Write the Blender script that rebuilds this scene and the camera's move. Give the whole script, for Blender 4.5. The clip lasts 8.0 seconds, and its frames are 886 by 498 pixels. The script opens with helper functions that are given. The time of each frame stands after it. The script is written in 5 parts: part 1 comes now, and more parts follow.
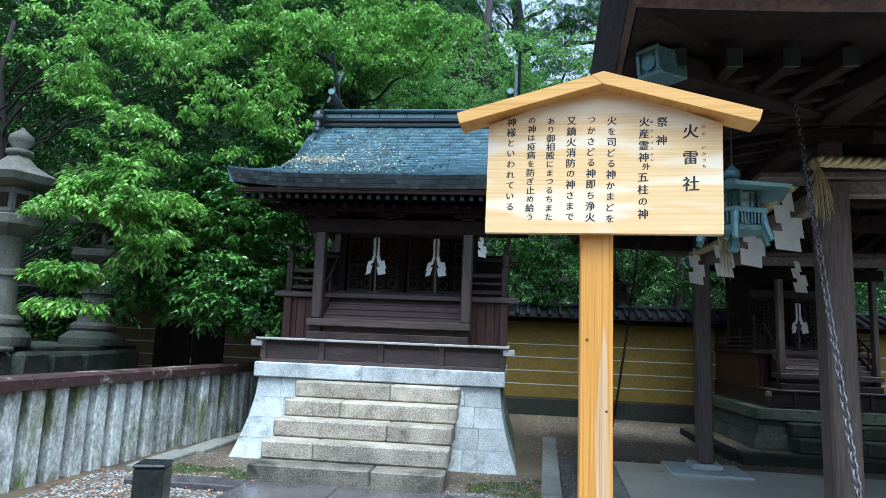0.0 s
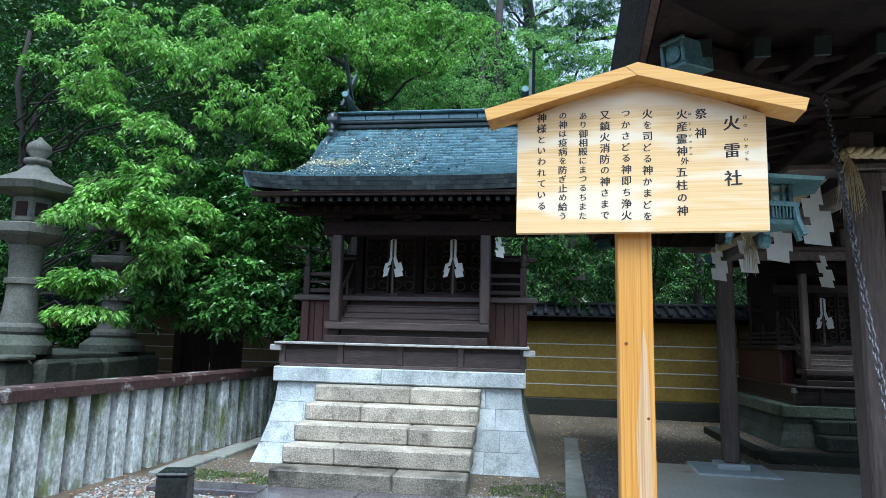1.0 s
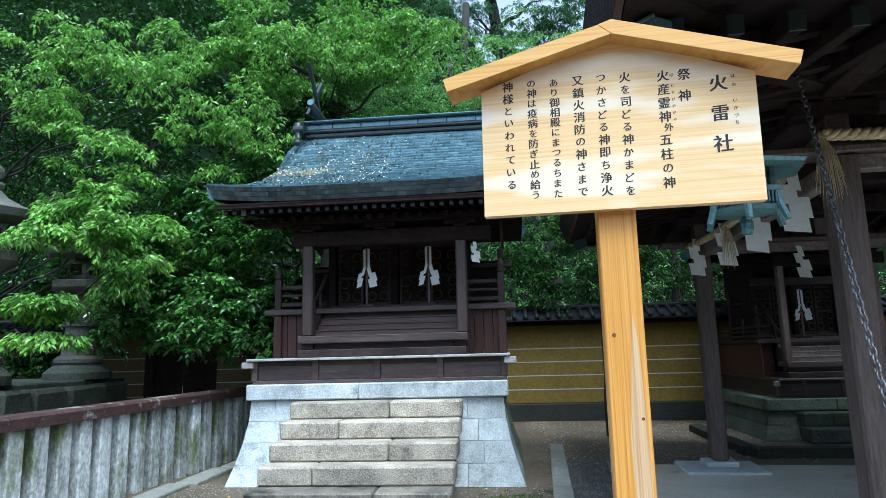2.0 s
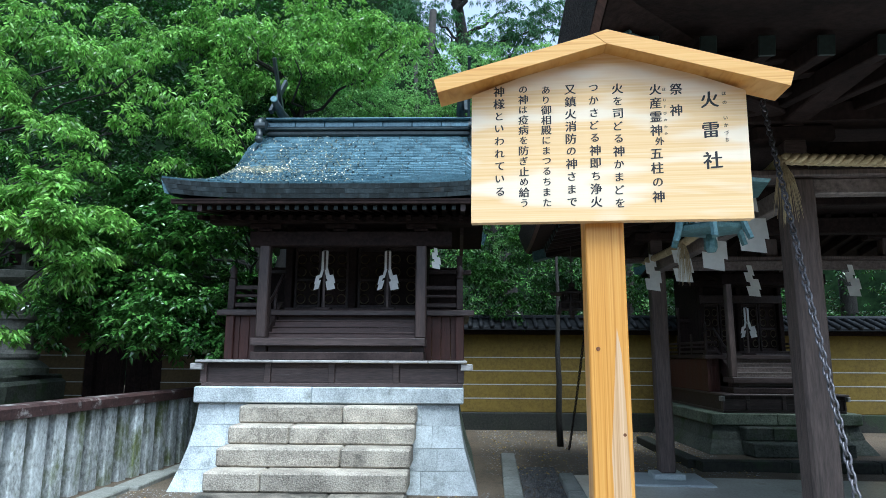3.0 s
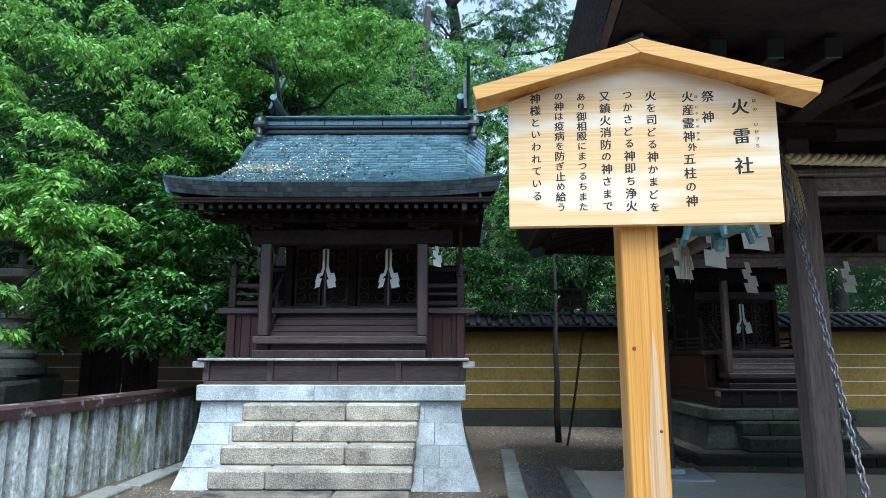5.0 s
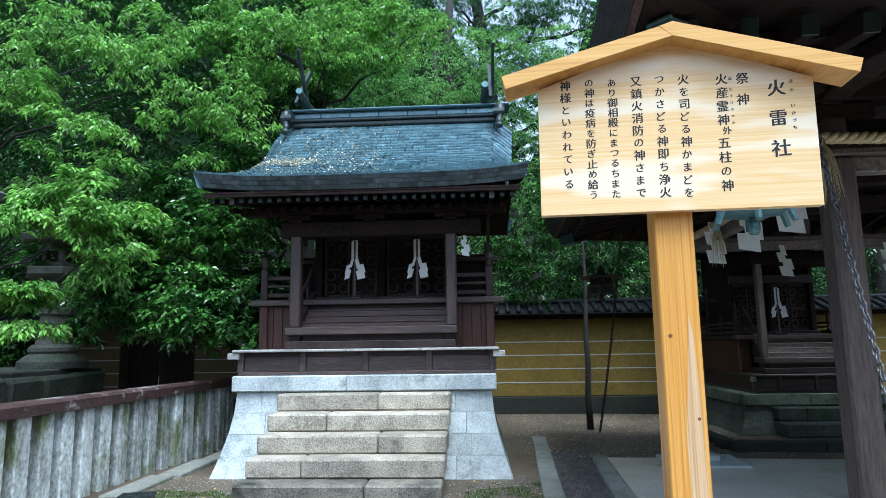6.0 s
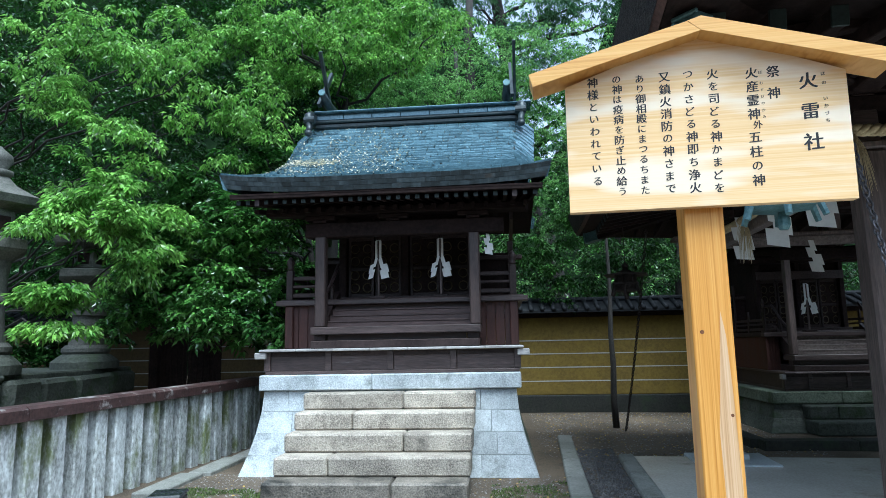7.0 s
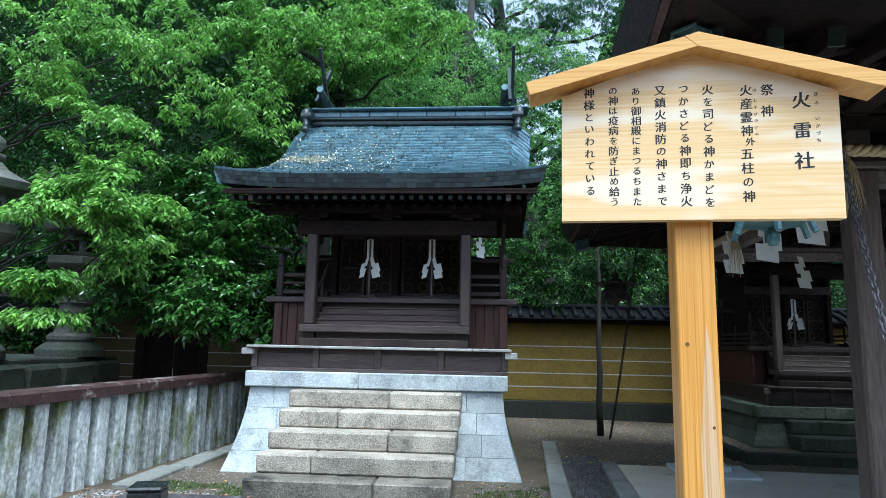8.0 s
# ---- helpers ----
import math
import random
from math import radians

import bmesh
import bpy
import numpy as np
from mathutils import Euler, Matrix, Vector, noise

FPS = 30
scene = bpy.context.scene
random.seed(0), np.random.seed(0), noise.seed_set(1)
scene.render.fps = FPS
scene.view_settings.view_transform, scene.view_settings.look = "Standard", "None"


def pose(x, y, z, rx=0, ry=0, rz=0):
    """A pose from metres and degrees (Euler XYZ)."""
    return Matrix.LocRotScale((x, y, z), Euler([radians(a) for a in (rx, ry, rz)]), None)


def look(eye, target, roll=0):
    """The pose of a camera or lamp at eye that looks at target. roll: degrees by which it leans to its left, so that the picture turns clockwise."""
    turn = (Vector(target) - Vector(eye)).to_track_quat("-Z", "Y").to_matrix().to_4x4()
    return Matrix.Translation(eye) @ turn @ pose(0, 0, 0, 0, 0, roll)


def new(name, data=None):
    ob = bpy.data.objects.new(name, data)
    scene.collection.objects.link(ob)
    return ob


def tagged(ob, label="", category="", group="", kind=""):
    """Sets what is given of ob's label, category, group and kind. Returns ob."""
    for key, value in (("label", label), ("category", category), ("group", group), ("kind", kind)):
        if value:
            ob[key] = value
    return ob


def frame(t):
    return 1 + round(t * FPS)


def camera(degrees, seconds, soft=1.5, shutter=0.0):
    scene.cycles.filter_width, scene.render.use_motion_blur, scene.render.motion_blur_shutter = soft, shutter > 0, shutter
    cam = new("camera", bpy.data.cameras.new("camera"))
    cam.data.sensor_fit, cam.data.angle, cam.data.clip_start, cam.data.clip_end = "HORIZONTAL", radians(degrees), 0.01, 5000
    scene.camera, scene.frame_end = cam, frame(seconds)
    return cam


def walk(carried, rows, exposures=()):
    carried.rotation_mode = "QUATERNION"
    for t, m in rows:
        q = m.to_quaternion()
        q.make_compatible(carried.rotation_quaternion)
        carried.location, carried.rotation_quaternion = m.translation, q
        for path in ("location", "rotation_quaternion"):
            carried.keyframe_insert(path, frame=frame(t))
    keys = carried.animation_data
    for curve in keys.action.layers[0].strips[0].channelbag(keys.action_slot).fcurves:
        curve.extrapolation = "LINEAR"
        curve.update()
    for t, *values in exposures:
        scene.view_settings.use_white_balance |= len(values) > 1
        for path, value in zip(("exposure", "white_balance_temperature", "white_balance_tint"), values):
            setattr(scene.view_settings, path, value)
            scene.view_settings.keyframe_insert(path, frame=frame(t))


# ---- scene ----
cam = camera(70.3, 8.0, 0.7)
PATH = [
    (0, (1.384, 0.258, 1.397), (1.165, 2.225, 1.681), 2.3),
    (0.5, (1.357, 0.275, 1.418), (1.134, 2.241, 1.709), 0.5),
    (1, (1.337, 0.314, 1.41), (1.074, 2.276, 1.694), 1.4),
    (1.2, (1.341, 0.366, 1.411), (1.055, 2.326, 1.687), -0.8),
    (2.3, (1.35, 0.541, 1.381), (1.215, 2.51, 1.709), -0.2),
    (2.5, (1.335, 0.553, 1.391), (1.246, 2.524, 1.719), 0.6),
    (3, (1.283, 0.55, 1.393), (1.234, 2.521, 1.729), 0.3),
    (3.5, (1.236, 0.536, 1.398), (1.215, 2.508, 1.731), 1.1),
    (4, (1.212, 0.518, 1.402), (1.217, 2.49, 1.736), 1.3),
    (4.5, (1.191, 0.511, 1.399), (1.199, 2.483, 1.735), 0.7),
    (6, (1.165, 0.502, 1.404), (1.056, 2.478, 1.696), -0.8),
    (6.5, (1.158, 0.495, 1.404), (1.019, 2.469, 1.693), -0.6),
    (7, (1.149, 0.49, 1.401), (0.971, 2.461, 1.691), -1.1),
    (7.5, (1.147, 0.489, 1.399), (0.939, 2.457, 1.692), -0.6),
    (8, (1.151, 0.482, 1.403), (0.998, 2.454, 1.698), 1.1),
]
walk(cam, [(t, look(eye, target, roll)) for t, eye, target, roll in PATH], [(0.0, 1.29, 5300, 1), (8.0, 1.29, 5300, 1)])

# ---- sky and sun: a bright overcast, rainy day ----
world = bpy.data.worlds.new("overcast_sky")
scene.world = world
world.use_nodes = True
wn, wl = world.node_tree.nodes, world.node_tree.links
wn.clear()
sky = wn.new("ShaderNodeTexSky")
sky.sky_type, sky.sun_disc = "NISHITA", False
sky.sun_elevation, sky.sun_rotation = radians(66), radians(157)
sky.dust_density, sky.air_density, sky.ozone_density = 3.0, 1.0, 1.0
wb = wn.new("ShaderNodeBackground")
wb.inputs["Strength"].default_value = 0.15
wo = wn.new("ShaderNodeOutputWorld")
pale = wn.new("ShaderNodeHueSaturation")
pale.inputs["Saturation"].default_value = 0.5
wl.new(sky.outputs[0], pale.inputs["Color"])
wl.new(pale.outputs[0], wb.inputs[0])
wl.new(wb.outputs[0], wo.inputs[0])

sun_data = bpy.data.lights.new("sun", "SUN")
sun_data.energy, sun_data.angle, sun_data.color = 1.5, radians(30), (1.0, 0.98, 0.95)
sun = new("sun", sun_data)
sun.matrix_world = look((2.8, -6.6, 16), (0, 0, 0))


# ---- materials ----
def material(name, c1, c2, rough=0.7, fine=40.0, coarse=3.0, bump=0.3, stain=None, stain_at=0.6, metal=0.0,
             stretch=(1, 1, 1), depth=0.01, vary=0.0, trans=0.0, spec=0.5, island=False, stain_rough=None):
    """Two scales of noise between c1 and c2, a third colour in patches, relief and gloss."""
    m = bpy.data.materials.new(name)
    m.use_nodes = True
    n, l = m.node_tree.nodes, m.node_tree.links
    b = n["Principled BSDF"]
    tc, mp = n.new("ShaderNodeTexCoord"), n.new("ShaderNodeMapping")
    mp.inputs["Scale"].default_value = stretch
    info = n.new("ShaderNodeObjectInfo")
    off = n.new("ShaderNodeVectorMath")
    off.operation = "MULTIPLY_ADD"
    cmb = n.new("ShaderNodeCombineXYZ")
    for k in range(3):
        l.new(info.outputs["Random"], cmb.inputs[k])
    l.new(cmb.outputs[0], off.inputs[0])
    off.inputs[1].default_value = (17.0, 31.0, 23.0)
    l.new(tc.outputs["Object"], off.inputs[2])
    l.new(off.outputs[0], mp.inputs["Vector"])
    nf, nc = n.new("ShaderNodeTexNoise"), n.new("ShaderNodeTexNoise")
    for node, s, d in ((nf, fine, 6.0), (nc, coarse, 4.0)):
        node.inputs["Scale"].default_value, node.inputs["Detail"].default_value = s, d
        node.inputs["Roughness"].default_value = 0.65
        l.new(mp.outputs[0], node.inputs["Vector"])
    add = n.new("ShaderNodeMath")
    add.operation = "MULTIPLY_ADD"
    l.new(nf.outputs["Fac"], add.inputs[0])
    add.inputs[1].default_value = 0.55
    half = n.new("ShaderNodeMath")
    half.operation = "MULTIPLY"
    l.new(nc.outputs["Fac"], half.inputs[0])
    half.inputs[1].default_value = 0.45
    l.new(half.outputs[0], add.inputs[2])
    ramp = n.new("ShaderNodeValToRGB")
    ramp.color_ramp.elements[0].position, ramp.color_ramp.elements[1].position = 0.38, 0.62
    ramp.color_ramp.elements[0].color, ramp.color_ramp.elements[1].color = (*c1, 1), (*c2, 1)
    l.new(add.outputs[0], ramp.inputs[0])
    col = ramp.outputs[0]
    if stain:
        ns = n.new("ShaderNodeTexNoise")
        ns.inputs["Scale"].default_value, ns.inputs["Detail"].default_value = coarse * 0.7, 8.0
        ns.inputs["Roughness"].default_value = 0.7
        l.new(mp.outputs[0], ns.inputs["Vector"])
        rs = n.new("ShaderNodeValToRGB")
        rs.color_ramp.elements[0].position, rs.color_ramp.elements[1].position = stain_at, min(stain_at + 0.13, 1)
        l.new(ns.outputs["Fac"], rs.inputs[0])
        mix = n.new("ShaderNodeMix")
        mix.data_type = "RGBA"
        l.new(rs.outputs[0], mix.inputs[0])
        l.new(col, mix.inputs[6])
        mix.inputs[7].default_value = (*stain, 1)
        col = mix.outputs[2]
    if vary:
        hsv = n.new("ShaderNodeHueSaturation")
        vr = n.new("ShaderNodeMapRange")
        vr.inputs[3].default_value, vr.inputs[4].default_value = 1 - vary, 1 + vary
        if island:
            geo = n.new("ShaderNodeNewGeometry")
            l.new(geo.outputs["Random Per Island"], vr.inputs[0])
        else:
            l.new(info.outputs["Random"], vr.inputs[0])
        l.new(vr.outputs[0], hsv.inputs["Value"])
        l.new(col, hsv.inputs["Color"])
        col = hsv.outputs[0]
    l.new(col, b.inputs["Base Color"])
    rr = n.new("ShaderNodeMapRange")
    rr.inputs[3].default_value, rr.inputs[4].default_value = max(rough - 0.15, 0.03), min(rough + 0.15, 1)
    l.new(nc.outputs["Fac"], rr.inputs[0])
    l.new(rr.outputs[0], b.inputs["Roughness"])
    b.inputs["Metallic"].default_value = metal
    b.inputs["Specular IOR Level"].default_value = spec
    if trans:
        ts = n.new("ShaderNodeBsdfTranslucent")
        l.new(col, ts.inputs[0])
        ms = n.new("ShaderNodeMixShader")
        ms.inputs[0].default_value = trans
        l.new(b.outputs[0], ms.inputs[1])
        l.new(ts.outputs[0], ms.inputs[2])
        l.new(ms.outputs[0], n["Material Output"].inputs[0])
    if bump:
        bp = n.new("ShaderNodeBump")
        bp.inputs["Strength"].default_value, bp.inputs["Distance"].default_value = bump, depth
        l.new(nf.outputs["Fac"], bp.inputs["Height"])
        l.new(bp.outputs[0], b.inputs["Normal"])
    return m


M_DARKWOOD = material("weathered_dark_wood", (0.017, 0.011, 0.010), (0.052, 0.035, 0.032), 0.5, 30, 3, 0.35, (0.06, 0.05, 0.046), 0.66, stretch=(1, 1, 1), vary=0.2, spec=0.3)
M_GREYWOOD = material("silvered_wood", (0.030, 0.021, 0.019), (0.105, 0.074, 0.068), 0.42, 25, 2.5, 0.35, (0.26, 0.235, 0.23), 0.63, stretch=(0.4, 3, 5), vary=0.25)
M_STAIRWOOD = material("worn_brown_stair_wood", (0.034, 0.020, 0.018), (0.090, 0.056, 0.050), 0.45, 28, 2.5, 0.35, (0.16, 0.13, 0.125), 0.66, stretch=(0.35, 3, 5), vary=0.3)
M_PORCHPOST = material("dark_streaked_porch_post", (0.018, 0.011, 0.010), (0.075, 0.050, 0.044), 0.5, 26, 2, 0.4, (0.14, 0.10, 0.085), 0.66, stretch=(4, 4, 0.35))
M_GILT = material("dull_gilt_fittings", (0.045, 0.035, 0.016), (0.14, 0.105, 0.05), 0.45, 60, 8, 0.2, (0.02, 0.03, 0.026), 0.56, metal=0.4)
M_PALEWOOD = material("bleached_wood", (0.22, 0.21, 0.20), (0.50, 0.49, 0.47), 0.55, 25, 3, 0.3, (0.08, 0.07, 0.06), 0.66, stretch=(0.6, 3, 3))
M_REDWOOD = material("red_brown_boards", (0.028, 0.009, 0.0065), (0.066, 0.022, 0.016), 0.55, 25, 2, 0.3, (0.03, 0.02, 0.02), 0.62, stretch=(4, 4, 0.5), vary=0.2)
M_POSTWOOD = material("old_post_wood", (0.038, 0.027, 0.024), (0.13, 0.094, 0.083), 0.6, 22, 2, 0.4, (0.045, 0.03, 0.028), 0.6, stretch=(4, 4, 0.35))
M_OLDWOOD = material("grey_brown_old_wood", (0.07, 0.055, 0.05), (0.21, 0.17, 0.155), 0.6, 22, 2, 0.35, (0.05, 0.038, 0.035), 0.6, stretch=(1.5, 1.5, 1.5), vary=0.2)
# red-brown timber taken near black, with the shade of eaves and interiors in it
M_BLACK = material("shade_dark_red_brown_timber", (0.009, 0.0062, 0.0056), (0.030, 0.0190, 0.0170), 0.8, 25, 3, 0.3, vary=0.2, spec=0.12)
M_STONE = material("pale_granite", (0.27, 0.30, 0.305), (0.68, 0.73, 0.74), 0.7, 70, 3.2, 0.8, (0.11, 0.125, 0.105), 0.555, depth=0.008, vary=0.16)
M_GREENSTONE = material("mossy_green_granite", (0.05, 0.065, 0.045), (0.20, 0.235, 0.17), 0.8, 45, 3, 0.8, (0.035, 0.058, 0.02), 0.52, depth=0.012, vary=0.12)
M_STEP = material("warm_granite", (0.13, 0.113, 0.09), (0.60, 0.54, 0.44), 0.75, 70, 2.6, 1.0, (0.06, 0.056, 0.048), 0.60, depth=0.012, vary=0.16)
M_DARKSTEP = material("dark_wet_granite", (0.06, 0.055, 0.045), (0.32, 0.285, 0.23), 0.55, 60, 2.6, 0.9, (0.03, 0.03, 0.024), 0.52, depth=0.012, vary=0.15)
M_FENCE = material("stained_fence_stone", (0.18, 0.19, 0.175), (0.74, 0.78, 0.77), 0.85, 30, 3.2, 0.7, (0.13, 0.155, 0.06), 0.49, stretch=(1.2, 1.2, 0.6), depth=0.006, vary=0.25)
M_CAP = material("lichen_brown_cap_stone", (0.022, 0.010, 0.009), (0.075, 0.038, 0.034), 0.6, 30, 7, 0.6, (0.42, 0.41, 0.385), 0.555, depth=0.006)
M_MOSS = material("mossy_dark_stone", (0.028, 0.034, 0.026), (0.10, 0.11, 0.088), 0.85, 30, 3, 0.8, (0.03, 0.052, 0.016), 0.52, depth=0.02)
M_LANTERN = material("grey_lantern_stone", (0.045, 0.047, 0.040), (0.15, 0.15, 0.13), 0.85, 50, 4, 0.8, (0.035, 0.042, 0.026), 0.54, depth=0.006)
M_COPPER = material("patinated_copper_sheet", (0.050, 0.100, 0.128), (0.165, 0.275, 0.325), 0.2, 40, 3.0, 0.25, (0.06, 0.075, 0.06), 0.60, metal=0.3, depth=0.003, vary=0.20, spec=0.7)
M_COPPER_I = material("patinated_copper_shingles", (0.050, 0.100, 0.128), (0.165, 0.275, 0.325), 0.2, 40, 3.0, 0.25, (0.06, 0.075, 0.06), 0.60, metal=0.3, depth=0.003, vary=0.20, spec=0.7, island=True)
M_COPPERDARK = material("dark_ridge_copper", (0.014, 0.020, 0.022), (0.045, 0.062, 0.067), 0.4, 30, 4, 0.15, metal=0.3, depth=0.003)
M_BRONZE = material("verdigris_bronze", (0.045, 0.10, 0.106), (0.135, 0.24, 0.255), 0.45, 50, 6, 0.3, (0.05, 0.09, 0.09), 0.58, metal=0.3, depth=0.003)
M_EAVE = material("stained_eave_copper", (0.018, 0.028, 0.032), (0.075, 0.10, 0.112), 0.35, 25, 5, 0.2, (0.04, 0.034, 0.028), 0.58, stretch=(1, 1, 0.4), metal=0.25, depth=0.003, vary=0.4)
# verdigris bronze darkened to include the shade under the eaves
M_CAPBRONZE = material("shaded_verdigris_caps", (0.005, 0.011, 0.0105), (0.016, 0.030, 0.028), 0.55, 50, 6, 0.3, metal=0.2, depth=0.003)
M_PETAL = material("pale_fallen_petals", (0.62, 0.55, 0.38), (0.80, 0.74, 0.58), 0.8, 30, 5, 0.0)
M_PAPER = material("white_paper", (0.72, 0.72, 0.70), (0.85, 0.85, 0.83), 0.8, 20, 3, 0.05, trans=0.2)
M_ROPE = material("straw_rope", (0.30, 0.23, 0.12), (0.55, 0.45, 0.27), 0.85, 60, 6, 0.6, depth=0.005)
M_CHAIN = material("weathered_steel_chain", (0.08, 0.075, 0.08), (0.22, 0.21, 0.225), 0.45, 60, 8, 0.3, (0.10, 0.06, 0.04), 0.6, metal=0.6, depth=0.002)
# rusty iron of rods and chain; also the far lantern's shaded bronze and paper
M_RUST_SHADE = material("rusty_iron_and_shaded_bronze", (0.015, 0.012, 0.011), (0.05, 0.035, 0.03), 0.6, 60, 8, 0.3, metal=0.3, depth=0.002)
M_YELLOW = material("ochre_plaster", (0.125, 0.084, 0.012), (0.215, 0.150, 0.024), 0.85, 20, 1.2, 0.2, (0.17, 0.115, 0.03), 0.6)
# darker, browner copy of the ochre plaster for the wall in tree shade
M_SHADEWALL = material("shade_brown_plaster", (0.07, 0.048, 0.02), (0.13, 0.092, 0.038), 0.85, 20, 1.2, 0.2, (0.05, 0.04, 0.02), 0.6)
M_WHITELINE = material("white_plaster_line", (0.34, 0.34, 0.32), (0.50, 0.50, 0.47), 0.8, 20, 3, 0.1)
M_TILE = material("dark_roof_tile", (0.007, 0.008, 0.009), (0.026, 0.028, 0.031), 0.65, 30, 5, 0.2, vary=0.2, spec=0.2)
M_BARK_ROOF = material("thatched_cypress_bark", (0.008, 0.006, 0.0055), (0.050, 0.038, 0.034), 0.9, 40, 5, 1.0, (0.05, 0.045, 0.042), 0.66, stretch=(1, 1, 2.5), depth=0.03)
M_FASCIA = material("reddish_fascia_board", (0.035, 0.015, 0.012), (0.13, 0.068, 0.054), 0.7, 30, 3, 0.3, (0.05, 0.03, 0.03), 0.6)
M_SOIL = material("wet_sandy_soil", (0.055, 0.041, 0.026), (0.165, 0.125, 0.082), 0.75, 60, 1.3, 0.8, (0.055, 0.05, 0.03), 0.58, depth=0.02)
M_GRAVEL = material("wet_grey_gravel", (0.10, 0.10, 0.095), (0.34, 0.335, 0.32), 0.55, 30, 3, 0.3, vary=0.55, island=True)
M_DARKGRAVEL = material("dark_wet_gravel", (0.03, 0.03, 0.03), (0.11, 0.105, 0.10), 0.45, 30, 3, 0.3, vary=0.5, island=True)
M_PAVE = material("wet_concrete_paving", (0.50, 0.49, 0.43), (0.68, 0.67, 0.60), 0.13, 40, 1.0, 0.10, (0.26, 0.22, 0.16), 0.60, depth=0.004)
M_KERB = material("mossy_kerb_stone", (0.13, 0.135, 0.115), (0.30, 0.305, 0.275), 0.75, 60, 3, 0.5, (0.09, 0.10, 0.06), 0.56, depth=0.006, vary=0.15)
M_PLINTH = material("blue_grey_footing_stone", (0.33, 0.37, 0.38), (0.50, 0.54, 0.55), 0.5, 60, 3, 0.3, depth=0.004)
M_BOLLARD = material("wet_black_paint", (0.010, 0.013, 0.014), (0.03, 0.035, 0.037), 0.25, 30, 5, 0.15, (0.08, 0.09, 0.09), 0.68, depth=0.003)
M_INK = material("black_brush_ink", (0.008, 0.008, 0.010), (0.02, 0.02, 0.024), 0.6, 80, 8, 0.0)
M_LEAF_BRIGHT = material("young_bright_leaves", (0.074, 0.20, 0.031), (0.30, 0.55, 0.108), 0.24, 4, 1.1, 0.0, vary=0.65, trans=0.40, island=True, spec=0.5)
# rear foliage: darkened so that its colour gives the shaded gaps between crowns
M_LEAF_DARK = material("shade_dark_glossy_leaves", (0.012, 0.046, 0.010), (0.052, 0.145, 0.024), 0.2, 4, 0.7, 0.0, vary=0.55, trans=0.12, island=True)
M_LEAF_MID = material("mid_green_leaves", (0.085, 0.225, 0.05), (0.26, 0.47, 0.14), 0.2, 4, 0.6, 0.0, vary=0.65, trans=0.40, island=True)
M_LEAF_CEDAR = material("cedar_foliage", (0.035, 0.115, 0.045), (0.10, 0.23, 0.08), 0.6, 4, 0.5, 0.0, vary=0.45, trans=0.25, island=True)
# darker leaf copy, with the shade over the ochre wall in its colour
M_LEAF_SHADE = material("shaded_green_leaves", (0.012, 0.045, 0.008), (0.068, 0.175, 0.027), 0.4, 4, 0.8, 0.0, vary=0.6, trans=0.2, island=True, spec=0.3)
M_LEAF_GLOSSY = material("glossy_evergreen_leaves", (0.028, 0.095, 0.020), (0.125, 0.29, 0.055), 0.16, 4, 0.8, 0.0, vary=0.6, trans=0.12, island=True, spec=0.8)
M_LEAF_YELLOW = material("fallen_yellow_leaves", (0.25, 0.16, 0.03), (0.50, 0.36, 0.08), 0.5, 20, 5, 0.0, vary=0.4, island=True)
M_FOOTING = material("dark_wet_footing", (0.007, 0.008, 0.006), (0.030, 0.031, 0.023), 0.8, 25, 3, 0.7, (0.02, 0.034, 0.012), 0.52, depth=0.015)
M_LEAF_RED = material("fallen_red_leaves", (0.24, 0.085, 0.045), (0.42, 0.22, 0.12), 0.6, 20, 5, 0.0, vary=0.4, island=True)
M_TREEBARK = material("dark_tree_bark", (0.009, 0.008, 0.0065), (0.032, 0.028, 0.023), 0.9, 30, 4, 0.8, (0.06, 0.07, 0.045), 0.6, stretch=(3, 3, 0.6), depth=0.02)
# almost black: the depth of shade between the trees is in this colour
M_FOREST_SHADE = material("deep_forest_shade", (0.003, 0.006, 0.003), (0.010, 0.020, 0.008), 1.0, 6, 0.8, 0.0, spec=0.0)


